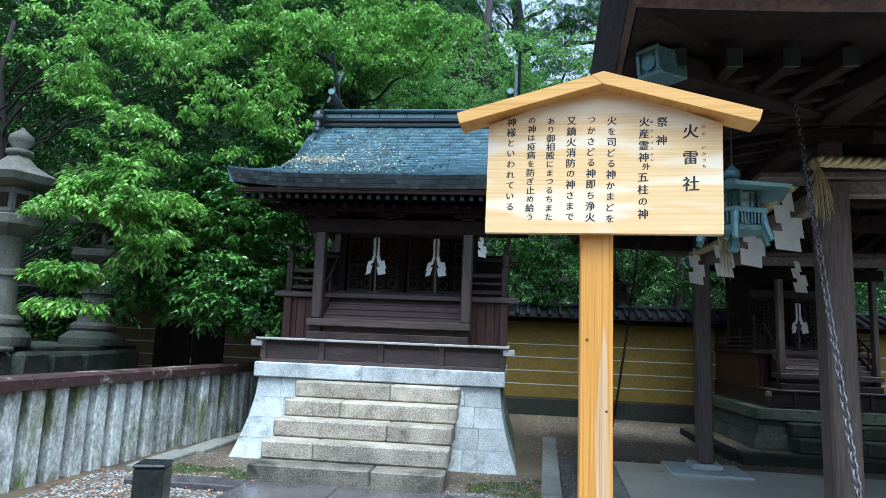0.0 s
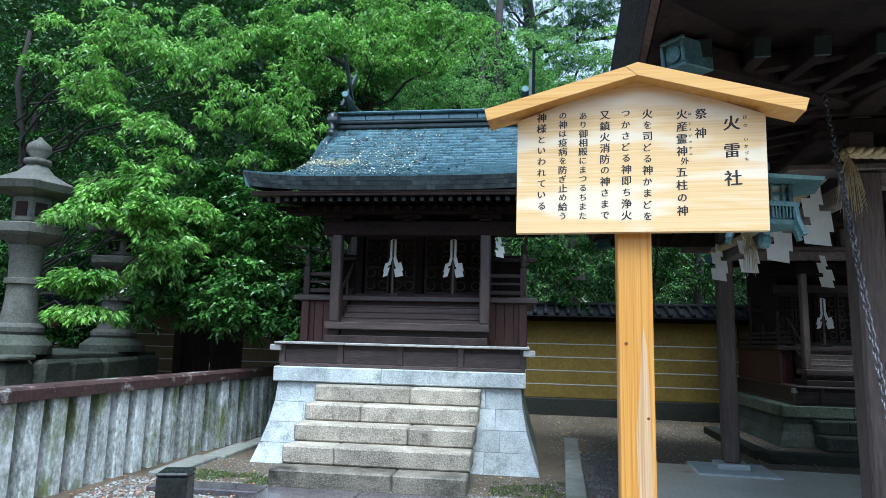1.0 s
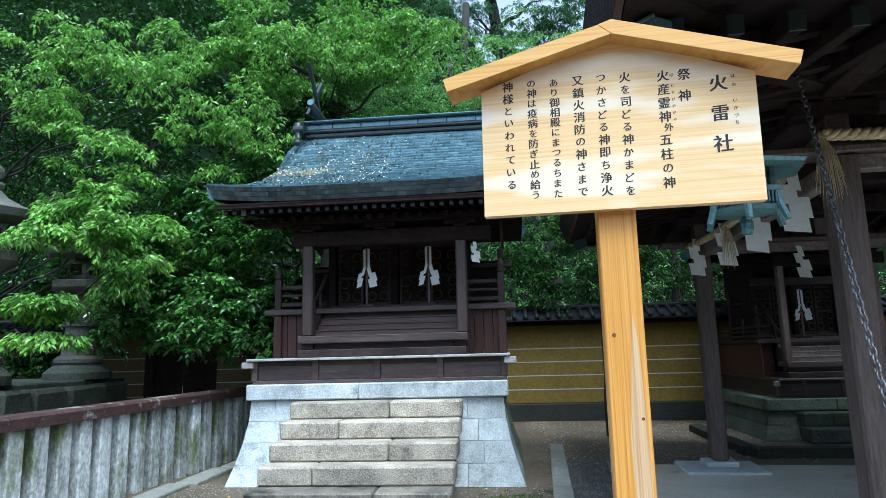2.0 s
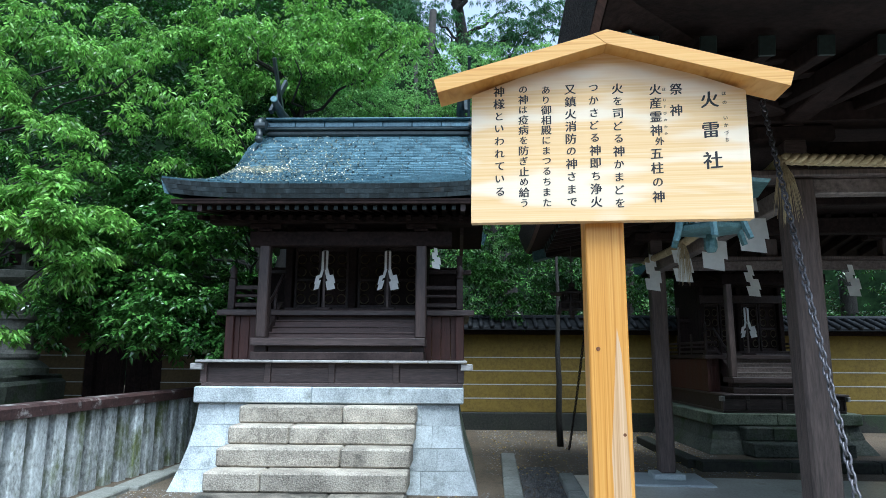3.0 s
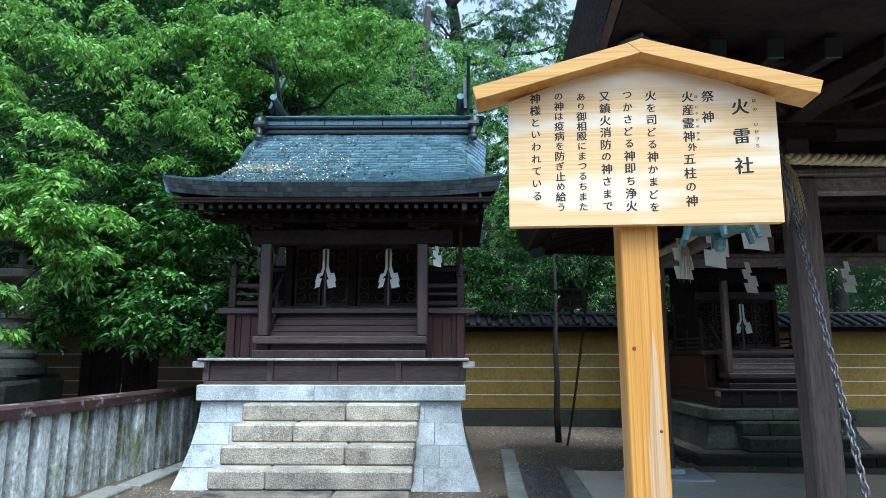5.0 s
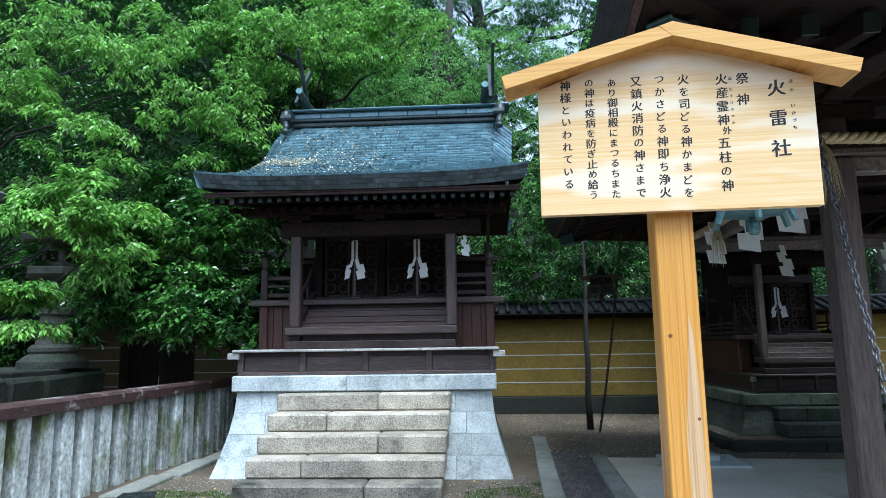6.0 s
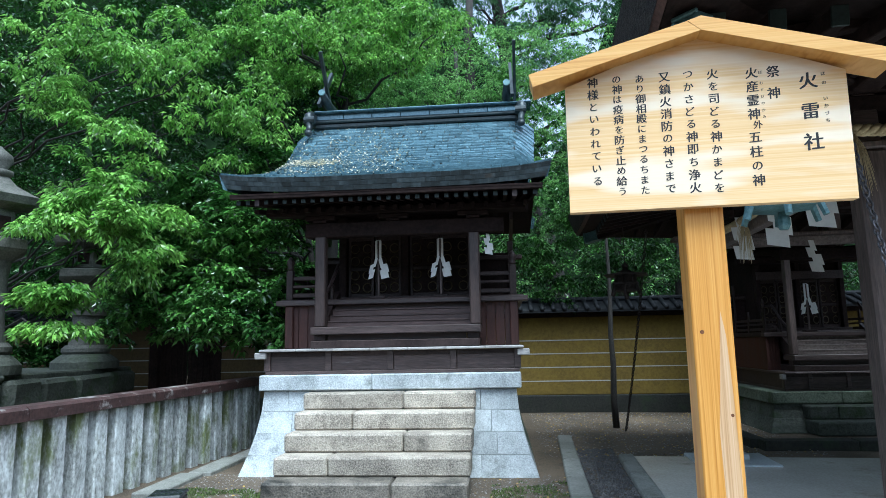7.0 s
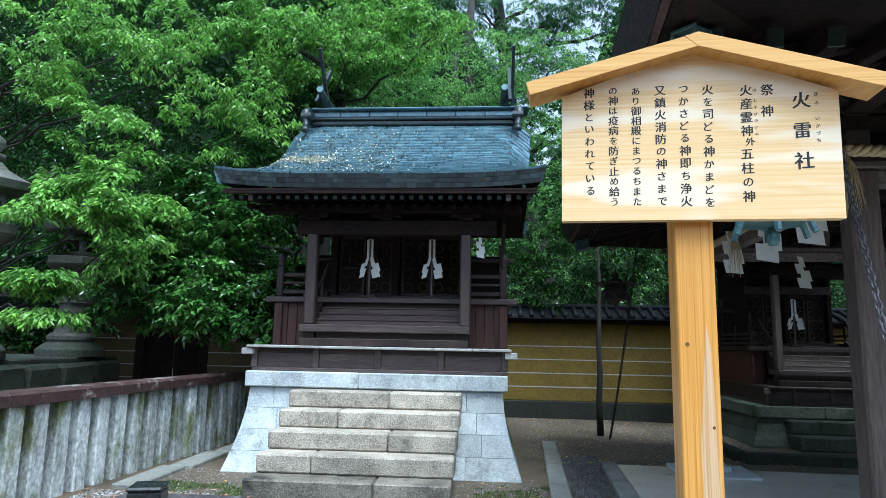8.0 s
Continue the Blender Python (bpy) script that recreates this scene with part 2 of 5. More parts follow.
def sawn_wood(name, along, streaks, dark, middle, light):
    """New planed cedar: long growth rings, pale sapwood patches and a few knots."""
    m = bpy.data.materials.new(name)
    m.use_nodes = True
    n, l = m.node_tree.nodes, m.node_tree.links
    b = n["Principled BSDF"]
    tc, mp = n.new("ShaderNodeTexCoord"), n.new("ShaderNodeMapping")
    l.new(tc.outputs["Object"], mp.inputs["Vector"])
    mp.inputs["Scale"].default_value = (0.5, 6, 70) if along == "x" else (75, 12, 0.7)
    rings = n.new("ShaderNodeTexNoise")
    rings.inputs["Scale"].default_value, rings.inputs["Detail"].default_value, rings.inputs["Distortion"].default_value = 3.0, 5.0, 0.5
    l.new(mp.outputs[0], rings.inputs["Vector"])
    ramp = n.new("ShaderNodeValToRGB")
    e = ramp.color_ramp.elements
    e[0].position, e[0].color = 0.3, (*dark, 1)
    e[1].position, e[1].color = 0.72, (*light, 1)
    mid = e.new(0.5)
    mid.color = (*middle, 1)
    l.new(rings.outputs["Fac"], ramp.inputs[0])
    mp2 = n.new("ShaderNodeMapping")
    mp2.inputs["Scale"].default_value = (1.3, 3, 7) if along == "x" else (11, 4, 0.7)
    mp2.inputs["Location"].default_value = (3.1, 0, 1.7)
    l.new(tc.outputs["Object"], mp2.inputs["Vector"])
    sap = n.new("ShaderNodeTexNoise")
    sap.inputs["Scale"].default_value, sap.inputs["Detail"].default_value = 1.5, 3.0
    l.new(mp2.outputs[0], sap.inputs["Vector"])
    sr = n.new("ShaderNodeValToRGB")
    sr.color_ramp.elements[0].position, sr.color_ramp.elements[1].position = streaks, streaks + 0.09
    l.new(sap.outputs["Fac"], sr.inputs[0])
    mix = n.new("ShaderNodeMix")
    mix.data_type = "RGBA"
    l.new(sr.outputs[0], mix.inputs[0])
    l.new(ramp.outputs[0], mix.inputs[6])
    pale = n.new("ShaderNodeMix")
    pale.data_type = "RGBA"
    pale.inputs[0].default_value = 0.8
    l.new(ramp.outputs[0], pale.inputs[6])
    pale.inputs[7].default_value = (0.92, 0.80, 0.62, 1)
    l.new(pale.outputs[2], mix.inputs[7])
    l.new(mix.outputs[2], b.inputs["Base Color"])
    b.inputs["Roughness"].default_value = 0.42
    bp = n.new("ShaderNodeBump")
    bp.inputs["Strength"].default_value, bp.inputs["Distance"].default_value = 0.15, 0.002
    l.new(rings.outputs["Fac"], bp.inputs["Height"])
    l.new(bp.outputs[0], b.inputs["Normal"])
    return m


M_BOARD = sawn_wood("planed_cedar_board", "x", 0.49, (0.77, 0.48, 0.19), (0.84, 0.57, 0.27), (0.89, 0.66, 0.38))
M_KNOT = material("cedar_knot", (0.10, 0.035, 0.012), (0.22, 0.085, 0.03), 0.5, 200, 40, 0.1)
M_ROOFBOARD = sawn_wood("planed_orange_cedar", "x", 0.78, (0.58, 0.28, 0.06), (0.70, 0.385, 0.10), (0.76, 0.46, 0.15))
M_TIMBER = sawn_wood("planed_cedar_post", "z", 0.74, (0.52, 0.205, 0.030), (0.68, 0.325, 0.062), (0.78, 0.44, 0.12))
M_SAPWOOD = sawn_wood("pale_sapwood", "z", 0.62, (0.50, 0.28, 0.12), (0.66, 0.43, 0.23), (0.78, 0.58, 0.38))


# ---- mesh tools ----
class Build:
    """Collects vertices and faces; sx stretches widths, dz lifts."""

    def __init__(self, sx=1.0, dz=0.0, narrow=1.0):
        self.v, self.f, self.sx, self.dz, self.narrow = [], [], sx, dz, narrow

    def across(self, x):
        """Widths stretched by sx; what lies beyond 0.95 m is drawn in by narrow."""
        over = max(abs(x) - 0.95, 0.0)
        return (x - math.copysign(over * (1 - self.narrow), x)) * self.sx

    def add(self, verts, faces):
        k = len(self.v)
        self.v += [(self.across(p[0]), p[1], p[2] + self.dz) for p in verts]
        self.f += [tuple(i + k for i in q) for q in faces]
        return self

    def box(self, x0, x1, y0, y1, z0, z1, c=0.006, m=None):
        """A box with chamfered edges."""
        lo, hi = (x0, y0, z0), (x1, y1, z1)
        c = min(c, 0.45 * min(x1 - x0, y1 - y0, z1 - z0))
        vs, ids = [], {}
        for s in range(8):
            sg = [(s >> k) & 1 for k in range(3)]
            for a in range(3):
                p = [hi[k] - (0 if k == a else c) if sg[k] else lo[k] + (0 if k == a else c) for k in range(3)]
                ids[s, a] = len(vs)
                vs.append(Vector(p))
        fs = []
        for a in range(3):
            b, d = (a + 1) % 3, (a + 2) % 3
            for side in (0, 1):
                fs.append([ids[(side << a) | (i << b) | (j << d), a] for i, j in ((0, 0), (1, 0), (1, 1), (0, 1))])
            for i in (0, 1):
                for j in (0, 1):
                    s0 = (i << b) | (j << d)
                    s1 = s0 | (1 << a)
                    fs.append([ids[s0, b], ids[s1, b], ids[s1, d], ids[s0, d]])
        for s in range(8):
            fs.append([ids[s, 0], ids[s, 1], ids[s, 2]])
        mid = (Vector(lo) + Vector(hi)) / 2
        out = []
        for q in fs:
            p = [vs[i] for i in q]
            nn = (p[1] - p[0]).cross(p[2] - p[0])
            out.append(tuple(q) if nn.dot(sum(p, Vector()) / len(p) - mid) > 0 else tuple(reversed(q)))
        if m:
            vs = [m @ p for p in vs]
        return self.add(vs, out)

    def rod(self, p, q, r0, r1=None, n=10, caps=True):
        return self.tube([p, q], [r0, r0 if r1 is None else r1], n, caps)

    def tube(self, pts, r, n=8, caps=True):
        pts = [Vector(p) for p in pts]
        rs = r if isinstance(r, (list, tuple)) else [r] * len(pts)
        vs, fs = [], []
        up = None
        for i, p in enumerate(pts):
            d = (pts[min(i + 1, len(pts) - 1)] - pts[max(i - 1, 0)]).normalized()
            if up is None:
                up = d.orthogonal().normalized()
            up = (up - d * up.dot(d)).normalized()
            w = d.cross(up)
            for k in range(n):
                a = 2 * math.pi * k / n
                vs.append(p + (up * math.cos(a) + w * math.sin(a)) * rs[i])
        for i in range(len(pts) - 1):
            for k in range(n):
                j = (k + 1) % n
                fs.append((i * n + k, i * n + j, (i + 1) * n + j, (i + 1) * n + k))
        if caps:
            fs += [tuple(range(n - 1, -1, -1)), tuple(range((len(pts) - 1) * n, len(pts) * n))]
        return self.add(vs, fs)

    def lathe(self, x, y, profile, n=20, turn=0.0):
        vs, fs = [], []
        for r, z in profile:
            for k in range(n):
                a = 2 * math.pi * k / n + turn
                vs.append((x + r * math.cos(a), y + r * math.sin(a), z))
        for i in range(len(profile) - 1):
            for k in range(n):
                j = (k + 1) % n
                fs.append((i * n + k, i * n + j, (i + 1) * n + j, (i + 1) * n + k))
        fs += [tuple(range(n - 1, -1, -1)), tuple(range((len(profile) - 1) * n, len(profile) * n))]
        return self.add(vs, fs)

    def prism(self, poly, y0, y1):
        """A polygon of (x, z), drawn out along y."""
        k = len(poly)
        vs = [(x, y0, z) for x, z in poly] + [(x, y1, z) for x, z in poly]
        fs = [tuple(range(k)), tuple(range(2 * k - 1, k - 1, -1))]
        fs += [(i, i + k, (i + 1) % k + k, (i + 1) % k) for i in range(k)]
        return self.add(vs, fs)

    def prism_x(self, poly, x0, x1):
        """A polygon of (y, z), drawn out along x."""
        k = len(poly)
        vs = [(x0, y, z) for y, z in poly] + [(x1, y, z) for y, z in poly]
        fs = [tuple(range(k - 1, -1, -1)), tuple(range(k, 2 * k))]
        fs += [(i, (i + 1) % k, (i + 1) % k + k, i + k) for i in range(k)]
        return self.add(vs, fs)

    def sheet(self, fn, nu, nv):
        vs = [fn(i / nu, j / nv) for j in range(nv + 1) for i in range(nu + 1)]
        w = nu + 1
        return self.add(vs, [(j * w + i, j * w + i + 1, (j + 1) * w + i + 1, (j + 1) * w + i) for j in range(nv) for i in range(nu)])

    def mesh(self, name, mat, smooth=False):
        me = bpy.data.meshes.new(name)
        me.from_pydata([tuple(p) for p in self.v], [], self.f)
        me.materials.append(mat)
        if smooth:
            me.polygons.foreach_set("use_smooth", [True] * len(me.polygons))
        me.update()
        return me


def thing(name, at, yaw, label, category, group="", kind=""):
    ob = new(name)
    ob.matrix_basis = pose(*at, 0, 0, yaw)
    return tagged(ob, label, category, group, kind)


def part(name, bd, mat, parent, label="", smooth=False, m=None, kind=""):
    ob = new(name, bd.mesh(name, mat, smooth) if isinstance(bd, Build) else bd)
    ob.parent = parent
    if m is not None:
        ob.matrix_basis = m
    return tagged(ob, label, kind=kind)


def setting(name, bd, mat, label, category, smooth=False):
    return tagged(new(name, bd.mesh(name, mat, smooth)), label, category, "", "structure")


def loose(name, bd, mat, label, category, group="", smooth=False, kind=""):
    return tagged(new(name, bd.mesh(name, mat, smooth)), label, category, group, kind)


rng = np.random.default_rng(7)


def leaves_mesh(name, pos, way, length, width, mat, droop=0.3):
    """Leaves, folded along the midrib: pos and way are arrays of places and directions."""
    k = len(pos)
    way = way / np.linalg.norm(way, axis=1, keepdims=True)
    side = np.cross(way, rng.normal(0, 0.45, (k, 3)) + [0, 0, 1.0])
    side /= np.linalg.norm(side, axis=1, keepdims=True) + 1e-9
    nrm = np.cross(side, way)
    ln = (length * rng.uniform(0.6, 1.25, k))[:, None]
    wd = (width * rng.uniform(0.7, 1.2, k))[:, None]
    mid = pos + way * ln * 0.42
    v = np.empty((k, 4, 3))
    v[:, 0] = pos
    v[:, 1] = mid + side * wd * 0.5 + nrm * wd * 0.18
    v[:, 2] = pos + way * ln - [0, 0, 1] * ln * droop
    v[:, 3] = mid - side * wd * 0.5 + nrm * wd * 0.18
    me = bpy.data.meshes.new(name)
    me.vertices.add(4 * k)
    me.vertices.foreach_set("co", v.ravel())
    base = np.arange(k)[:, None] * 4
    tri = (base[:, :, None] + np.array([[0, 3, 2], [0, 2, 1]])).reshape(-1)
    me.loops.add(6 * k)
    me.loops.foreach_set("vertex_index", tri)
    me.polygons.add(2 * k)
    me.polygons.foreach_set("loop_start", np.arange(2 * k) * 3)
    me.polygons.foreach_set("loop_total", np.full(2 * k, 3))
    me.materials.append(mat)
    me.update(calc_edges=True)
    return me


# ---- ground ----
def ground_height(x, y):
    return 0.012 * noise.noise(Vector((x * 0.9, y * 0.9, 0))) + 0.02 * noise.noise(Vector((x * 0.25, y * 0.25, 5)))


g = Build()
xs = [-400, -120, -40, -20] + [-12 + 0.3 * i for i in range(81)] + [20, 40, 120, 400]
ys = [-400, -120, -40, -12, -6, -3] + [-1 + 0.3 * i for i in range(56)] + [20, 40, 120, 400]
vs = [(x, y, ground_height(x, y)) for y in ys for x in xs]
w = len(xs)
g.add(vs, [(j * w + i, j * w + i + 1, (j + 1) * w + i + 1, (j + 1) * w + i) for j in range(len(ys) - 1) for i in range(len(xs) - 1)])
setting("ground", g, M_SOIL, "wet sandy soil and gravel court", "ground", True)


def stones(name, label, x0, x1, y0, y1, k, size, mat, keep=None):
    """Loose stones lying on the ground."""
    bd = Build()
    for _ in range(k):
        x, y = random.uniform(x0, x1), random.uniform(y0, y1)
        if keep and not keep(x, y):
            continue
        r = size * random.uniform(0.5, 1.3)
        a, z = random.uniform(0, 6.28), ground_height(x, y)
        ring = [(x + r * math.cos(a + t) * random.uniform(0.7, 1.1), y + r * math.sin(a + t) * random.uniform(0.6, 1.0), z + r * random.uniform(0.0, 0.25)) for t in (0, 1.26, 2.51, 3.77, 5.03)]
        bd.add(ring + [(x, y, z + r * random.uniform(0.5, 0.8))], [(0, 1, 5), (1, 2, 5), (2, 3, 5), (3, 4, 5), (4, 0, 5)])
    return loose(name, bd, mat, label, "gravel", "", False, "stuff")


stones("gravel", "wet grey gravel with small mixed stones", -2.5, 1.6, 3.4, 6.3, 15000, 0.016, M_GRAVEL)
stones("gravel", "fine grit around the stone steps", -2.2, 1.7, 6.2, 7.4, 2500, 0.010, M_GRAVEL)
stones("dark_gravel", "dark wet gravel in a drain strip", 1.7, 2.5, 3.5, 8.9, 8500, 0.020, M_DARKGRAVEL, lambda x, y: 1.76 + 0.052 * (y - 3.4) < x < 2.44 + 0.066 * (y - 8.2))
stones("gravel", "sparse grit before the ochre wall", 1.6, 5.0, 8.4, 12.9, 3000, 0.012, M_GRAVEL)

lv = np.array([(random.uniform(-2.5, 0.4), random.uniform(3.6, 6.2), 0.03) for _ in range(1500)])
lv = lv[(lv[:, 0] < -0.9) | (rng.random(1500) < 0.12)]
lw = rng.normal(0, 1, (len(lv), 3)) * [1, 1, 0.1]
tagged(new("fallen_leaves", leaves_mesh("fallen_leaves", lv, lw, 0.038, 0.024, M_LEAF_RED, 0.0)), "brown and red leaves fallen on gravel", "leaves", "", "stuff")
lv = np.array([(random.uniform(1.7, 4.8), random.uniform(8.3, 12.8), 0.02) for _ in range(750)] + [(random.uniform(-2.0, 1.9), random.uniform(6.3, 7.2), 0.02) for _ in range(90)])
lw = rng.normal(0, 1, (len(lv), 3)) * [1, 1, 0.1]
tagged(new("fallen_leaves", leaves_mesh("fallen_leaves", lv, lw, 0.034, 0.022, M_LEAF_YELLOW, 0.0)), "scattered yellow leaves fallen on wet soil", "leaves", "", "stuff")

# paving under the pavilion, drain kerbs
FLOOR = pose(2.62, 8.22, 0, 0, 0, -3.8)
pv = Build().box(0, 8.5, -6.2, 0, -0.1, 0.045, 0.01)
setting("pavement", pv, M_PAVE, "wet pale concrete floor of the open pavilion", "pavement").matrix_basis = FLOOR
for k in range(7):
    setting("kerb", Build().box(0, 0.19, k * 0.92, k * 0.92 + 0.91, -0.05, 0.06 + 0.006 * (k % 2), 0.012), M_KERB, "narrow mossy kerb stone beside a drain", "kerb").matrix_basis = pose(1.545, 3.36, 0, 0, 0, -3.0)
for k in range(6):
    setting("kerb", Build().box(-0.17, -0.002, -6.2 + k * 1.035, -5.17 + k * 1.035, -0.05, 0.065, 0.012), M_KERB, "stone edging of the pavilion floor", "kerb").matrix_basis = FLOOR
for k in range(5):
    setting("kerb", Build().box(4.3 + k * 1.1, 5.39 + k * 1.1, 8.75, 8.98, -0.05, 0.12, 0.012), M_FOOTING, "low dark stone edging before the small shrine", "kerb")
for k in range(2):
    setting("kerb", Build().box(4.22, 4.42, 9.0 + k * 1.2, 10.18 + k * 1.2, -0.05, 0.11, 0.012), M_FOOTING, "low dark stone edging beside the small shrine", "kerb")
for k in range(3):
    setting("kerb", Build().box(-2.36 + 0.07 * k, -2.1 + 0.07 * k, 6.35 + k * 0.95, 7.27 + k * 0.95, -0.05, 0.05, 0.012), M_KERB, "flat stone along the fence foot", "kerb")


M_WETPAVE = material("dark_wet_paving", (0.04, 0.036, 0.042), (0.12, 0.11, 0.115), 0.14, 30, 2.0, 0.15, (0.15, 0.14, 0.13), 0.6, depth=0.004, vary=0.25)
M_GROUNDMOSS = material("bright_ground_moss", (0.05, 0.085, 0.018), (0.11, 0.16, 0.04), 0.8, 20, 5, 0.0, vary=0.5, trans=0.2, island=True)
for x0, x1, y0, y1 in ((-0.95, -0.1, 5.28, 5.98), (-0.09, 0.85, 5.26, 5.97), (0.86, 1.68, 5.3, 5.95), (-0.8, 0.2, 4.62, 5.26), (0.21, 1.3, 4.6, 5.25), (-2.0, -0.97, 5.75, 6.02)):
    setting("paving_stone", Build().box(x0, x1, y0, y1, -0.1, 0.062 + 0.006 * random.random(), 0.01), M_WETPAVE, "dark wet flat paving stone before the steps", "paving")


def moss(x0, x1, y0, y1, k, label):
    p = np.array([(random.uniform(x0, x1), random.uniform(y0, y1)) for _ in range(k)])
    keep = np.array([noise.noise(Vector((x * 3.1, y * 5.3, 2.0))) + 0.25 * random.random() > 0.12 for x, y in p])
    p = np.column_stack((p[keep], np.full(keep.sum(), 0.012)))
    wy = rng.normal(0, 0.6, p.shape) + [0, 0, 0.7]
    tagged(new("moss", leaves_mesh("moss", p, wy, 0.022, 0.012, M_GROUNDMOSS, 0.0)), label, "moss", "", "stuff")


moss(-2.0, -0.9, 6.0, 6.7, 4500, "bright green moss beside the stone steps")
moss(-0.9, 1.2, 5.98, 6.16, 2200, "thin green moss at the foot of the steps")
moss(1.0, 1.75, 6.2, 7.0, 2500, "thin green moss on wet soil")

# ---- ochre boundary wall with tiled top ----
def ochre_wall(x0, x1, mat, label):
    y = 13.0
    wall = setting("wall_back", Build().box(x0, x1, y, y + 0.35, 0.34, 1.82, 0.01), mat, label, "wall")
    part("footing", Build().box(x0, x1, y - 0.03, y + 0.38, -0.1, 0.338, 0.02), M_FOOTING, wall, "dark mossy stone footing")
    for z in (0.60, 0.86, 1.12, 1.375):
        part("white_line", Build().box(x0, x1, y - 0.006, y + 0.02, z - 0.009, z + 0.009, 0.002), M_WHITELINE, wall, "thin white plaster line")
    part("cornice", Build().box(x0, x1, y - 0.1, y + 0.45, 1.822, 1.9, 0.01), M_BLACK, wall, "dark timber cornice")
    rows = Build().prism_x([(y - 0.34, 1.90), (y - 0.34, 1.94), (y + 0.17, 2.14), (y + 0.69, 1.94), (y + 0.69, 1.90)], x0, x1)
    part("tile_bed", rows, M_TILE, wall)
    part("ridge", Build().box(x0, x1, y + 0.09, y + 0.25, 2.12, 2.21, 0.03), M_TILE, wall, "dark tiled ridge")
    one = Build().tube([(0, y - 0.36, 1.955), (0, y + 0.12, 2.14)], 0.045, 8).mesh("roof_tile", M_TILE, True)
    n = int((x1 - x0) / 0.21)
    for k in range(n):
        part("roof_tile", one, None, wall, m=pose(x0 + 0.1 + k * 0.21, 0, 0))


ochre_wall(-3.0, 16.0, M_YELLOW, "ochre plastered boundary wall with white lines")
# left lengths of wall: tree shade is put into the plaster colour
ochre_wall(-4.55, -3.004, M_SHADEWALL, "plaster wall beside the gate, coloured brown for tree shade")
ochre_wall(-14.0, -6.1, M_SHADEWALL, "plaster wall beside the gate, coloured brown for tree shade")


def gate():
    g = thing("gate", (-5.32, 13.0, 0), 0, "dark wooden gate closed in the boundary wall", "gate")
    for x in (-0.68, 0.68):
        part("post", Build().box(x - 0.09, x + 0.09, 0, 0.2, 0, 2.4, 0.01), M_BLACK, g)
    part("lintel", Build().box(-0.77, 0.77, -0.02, 0.22, 2.4, 2.6, 0.01), M_BLACK, g)
    for s in (-1, 1):
        d = part("door", Build().box(min(0.01 * s, 0.58 * s), max(0.01 * s, 0.58 * s), 0.1, 0.14, 0.05, 2.38, 0.006), M_BLACK, g)
        for k in range(4):
            part("bar", Build().box(0.08 * s + 0.13 * s * k - 0.015, 0.08 * s + 0.13 * s * k + 0.015, 0.085, 0.1, 0.1, 2.3, 0.004), M_BLACK, d)


gate()


# ---- stone fence ----
def fence_line(y):
    return -2.62 + (y - 6.0) * 0.085


def stone_fence():
    f = thing("stone_fence", (0, 0, 0), 0, "weathered stone baluster fence with lichened brown coping", "fence")
    y, k = 2.6, 0
    while y < 9.5:
        x = fence_line(y)
        bd = Build().box(-0.085, 0.085, -0.078, 0.078, -0.05, 0.83, 0.012)
        part("baluster", bd, M_FENCE, f, m=pose(x - 0.1, y, 0, 0.3 * math.sin(k), 0.4 * math.cos(3 * k), -4.9 + 1.2 * math.sin(5 * k)))
        y += 0.262
        k += 1
    ends = [2.4, 3.9, 5.36, 7.0, 8.3, 9.5]
    for a, b in zip(ends, ends[1:]):
        x0, x1 = fence_line(a), fence_line(b)
        yaw = -math.degrees(math.atan2(x1 - x0, b - a))
        bd = Build().prism([(-0.13, 0.02), (-0.13, 0.09), (-0.1, 0.115), (0.1, 0.115), (0.13, 0.09), (0.13, 0.0), (-0.13, 0.0)][1:], 0, math.hypot(x1 - x0, b - a) - 0.006)
        part("coping", bd, M_CAP, f, "brown coping stone with pale lichen", m=pose(x0 - 0.1, a, 0.83, 0, 0, yaw))
    part("back_panel", Build().prism([(-0.05, -0.05), (-0.05, 0.8), (0.0, 0.8), (0.0, -0.05)], 0, 7.1), M_FENCE, f, "stained stone slab behind the balusters", m=pose(fence_line(2.4) - 0.26, 2.4, 0, 0, 0, -4.86))


stone_fence()


# ---- stone lanterns on their mossy bank ----
def mossy_bank():
    b = thing("retaining_wall", (-5.3, 9.0, 0), 0, "mossy boulder retaining wall under stone lanterns", "wall", kind="structure")
    n = 0
    for j in range(3):
        x = -4.0
        while x < 0.1:
            wd = random.uniform(0.45, 0.85)
            bd = Build().box(0, wd - 0.015, 0, 0.5, 0, 0.34, 0.05)
            bd.v = [tuple(Vector(p) + 0.03 * noise.noise_vector(Vector(p) * 3 + Vector((n, 0, 0)))) for p in bd.v]
            part("boulder", bd, M_MOSS, b, m=pose(x, -1.95 + 0.03 * random.random(), 0.345 * j))
            x += wd
            n += 1
    part("fill", Build().box(-4.0, 0.5, -1.6, 1.28, -0.05, 1.098, 0.02), M_MOSS, b, "dark mossy earth")
    part("kerb", Build().box(-4.0, 0.68, -2.02, -1.55, 1.04, 1.10, 0.02), M_MOSS, b, "mossy stone edging")
    for j in range(3):
        y = -1.45
        while y < 1.0:
            wd = random.uniform(0.45, 0.8)
            bd = Build().box(0, 0.22, 0, wd - 0.015, 0, 0.34, 0.05)
            bd.v = [tuple(Vector(p) + 0.03 * noise.noise_vector(Vector(p) * 3 + Vector((n, 0, 0)))) for p in bd.v]
            part("boulder", bd, M_MOSS, b, m=pose(0.46 + 0.03 * random.random(), y, 0.345 * j))
            y += wd
            n += 1


mossy_bank()


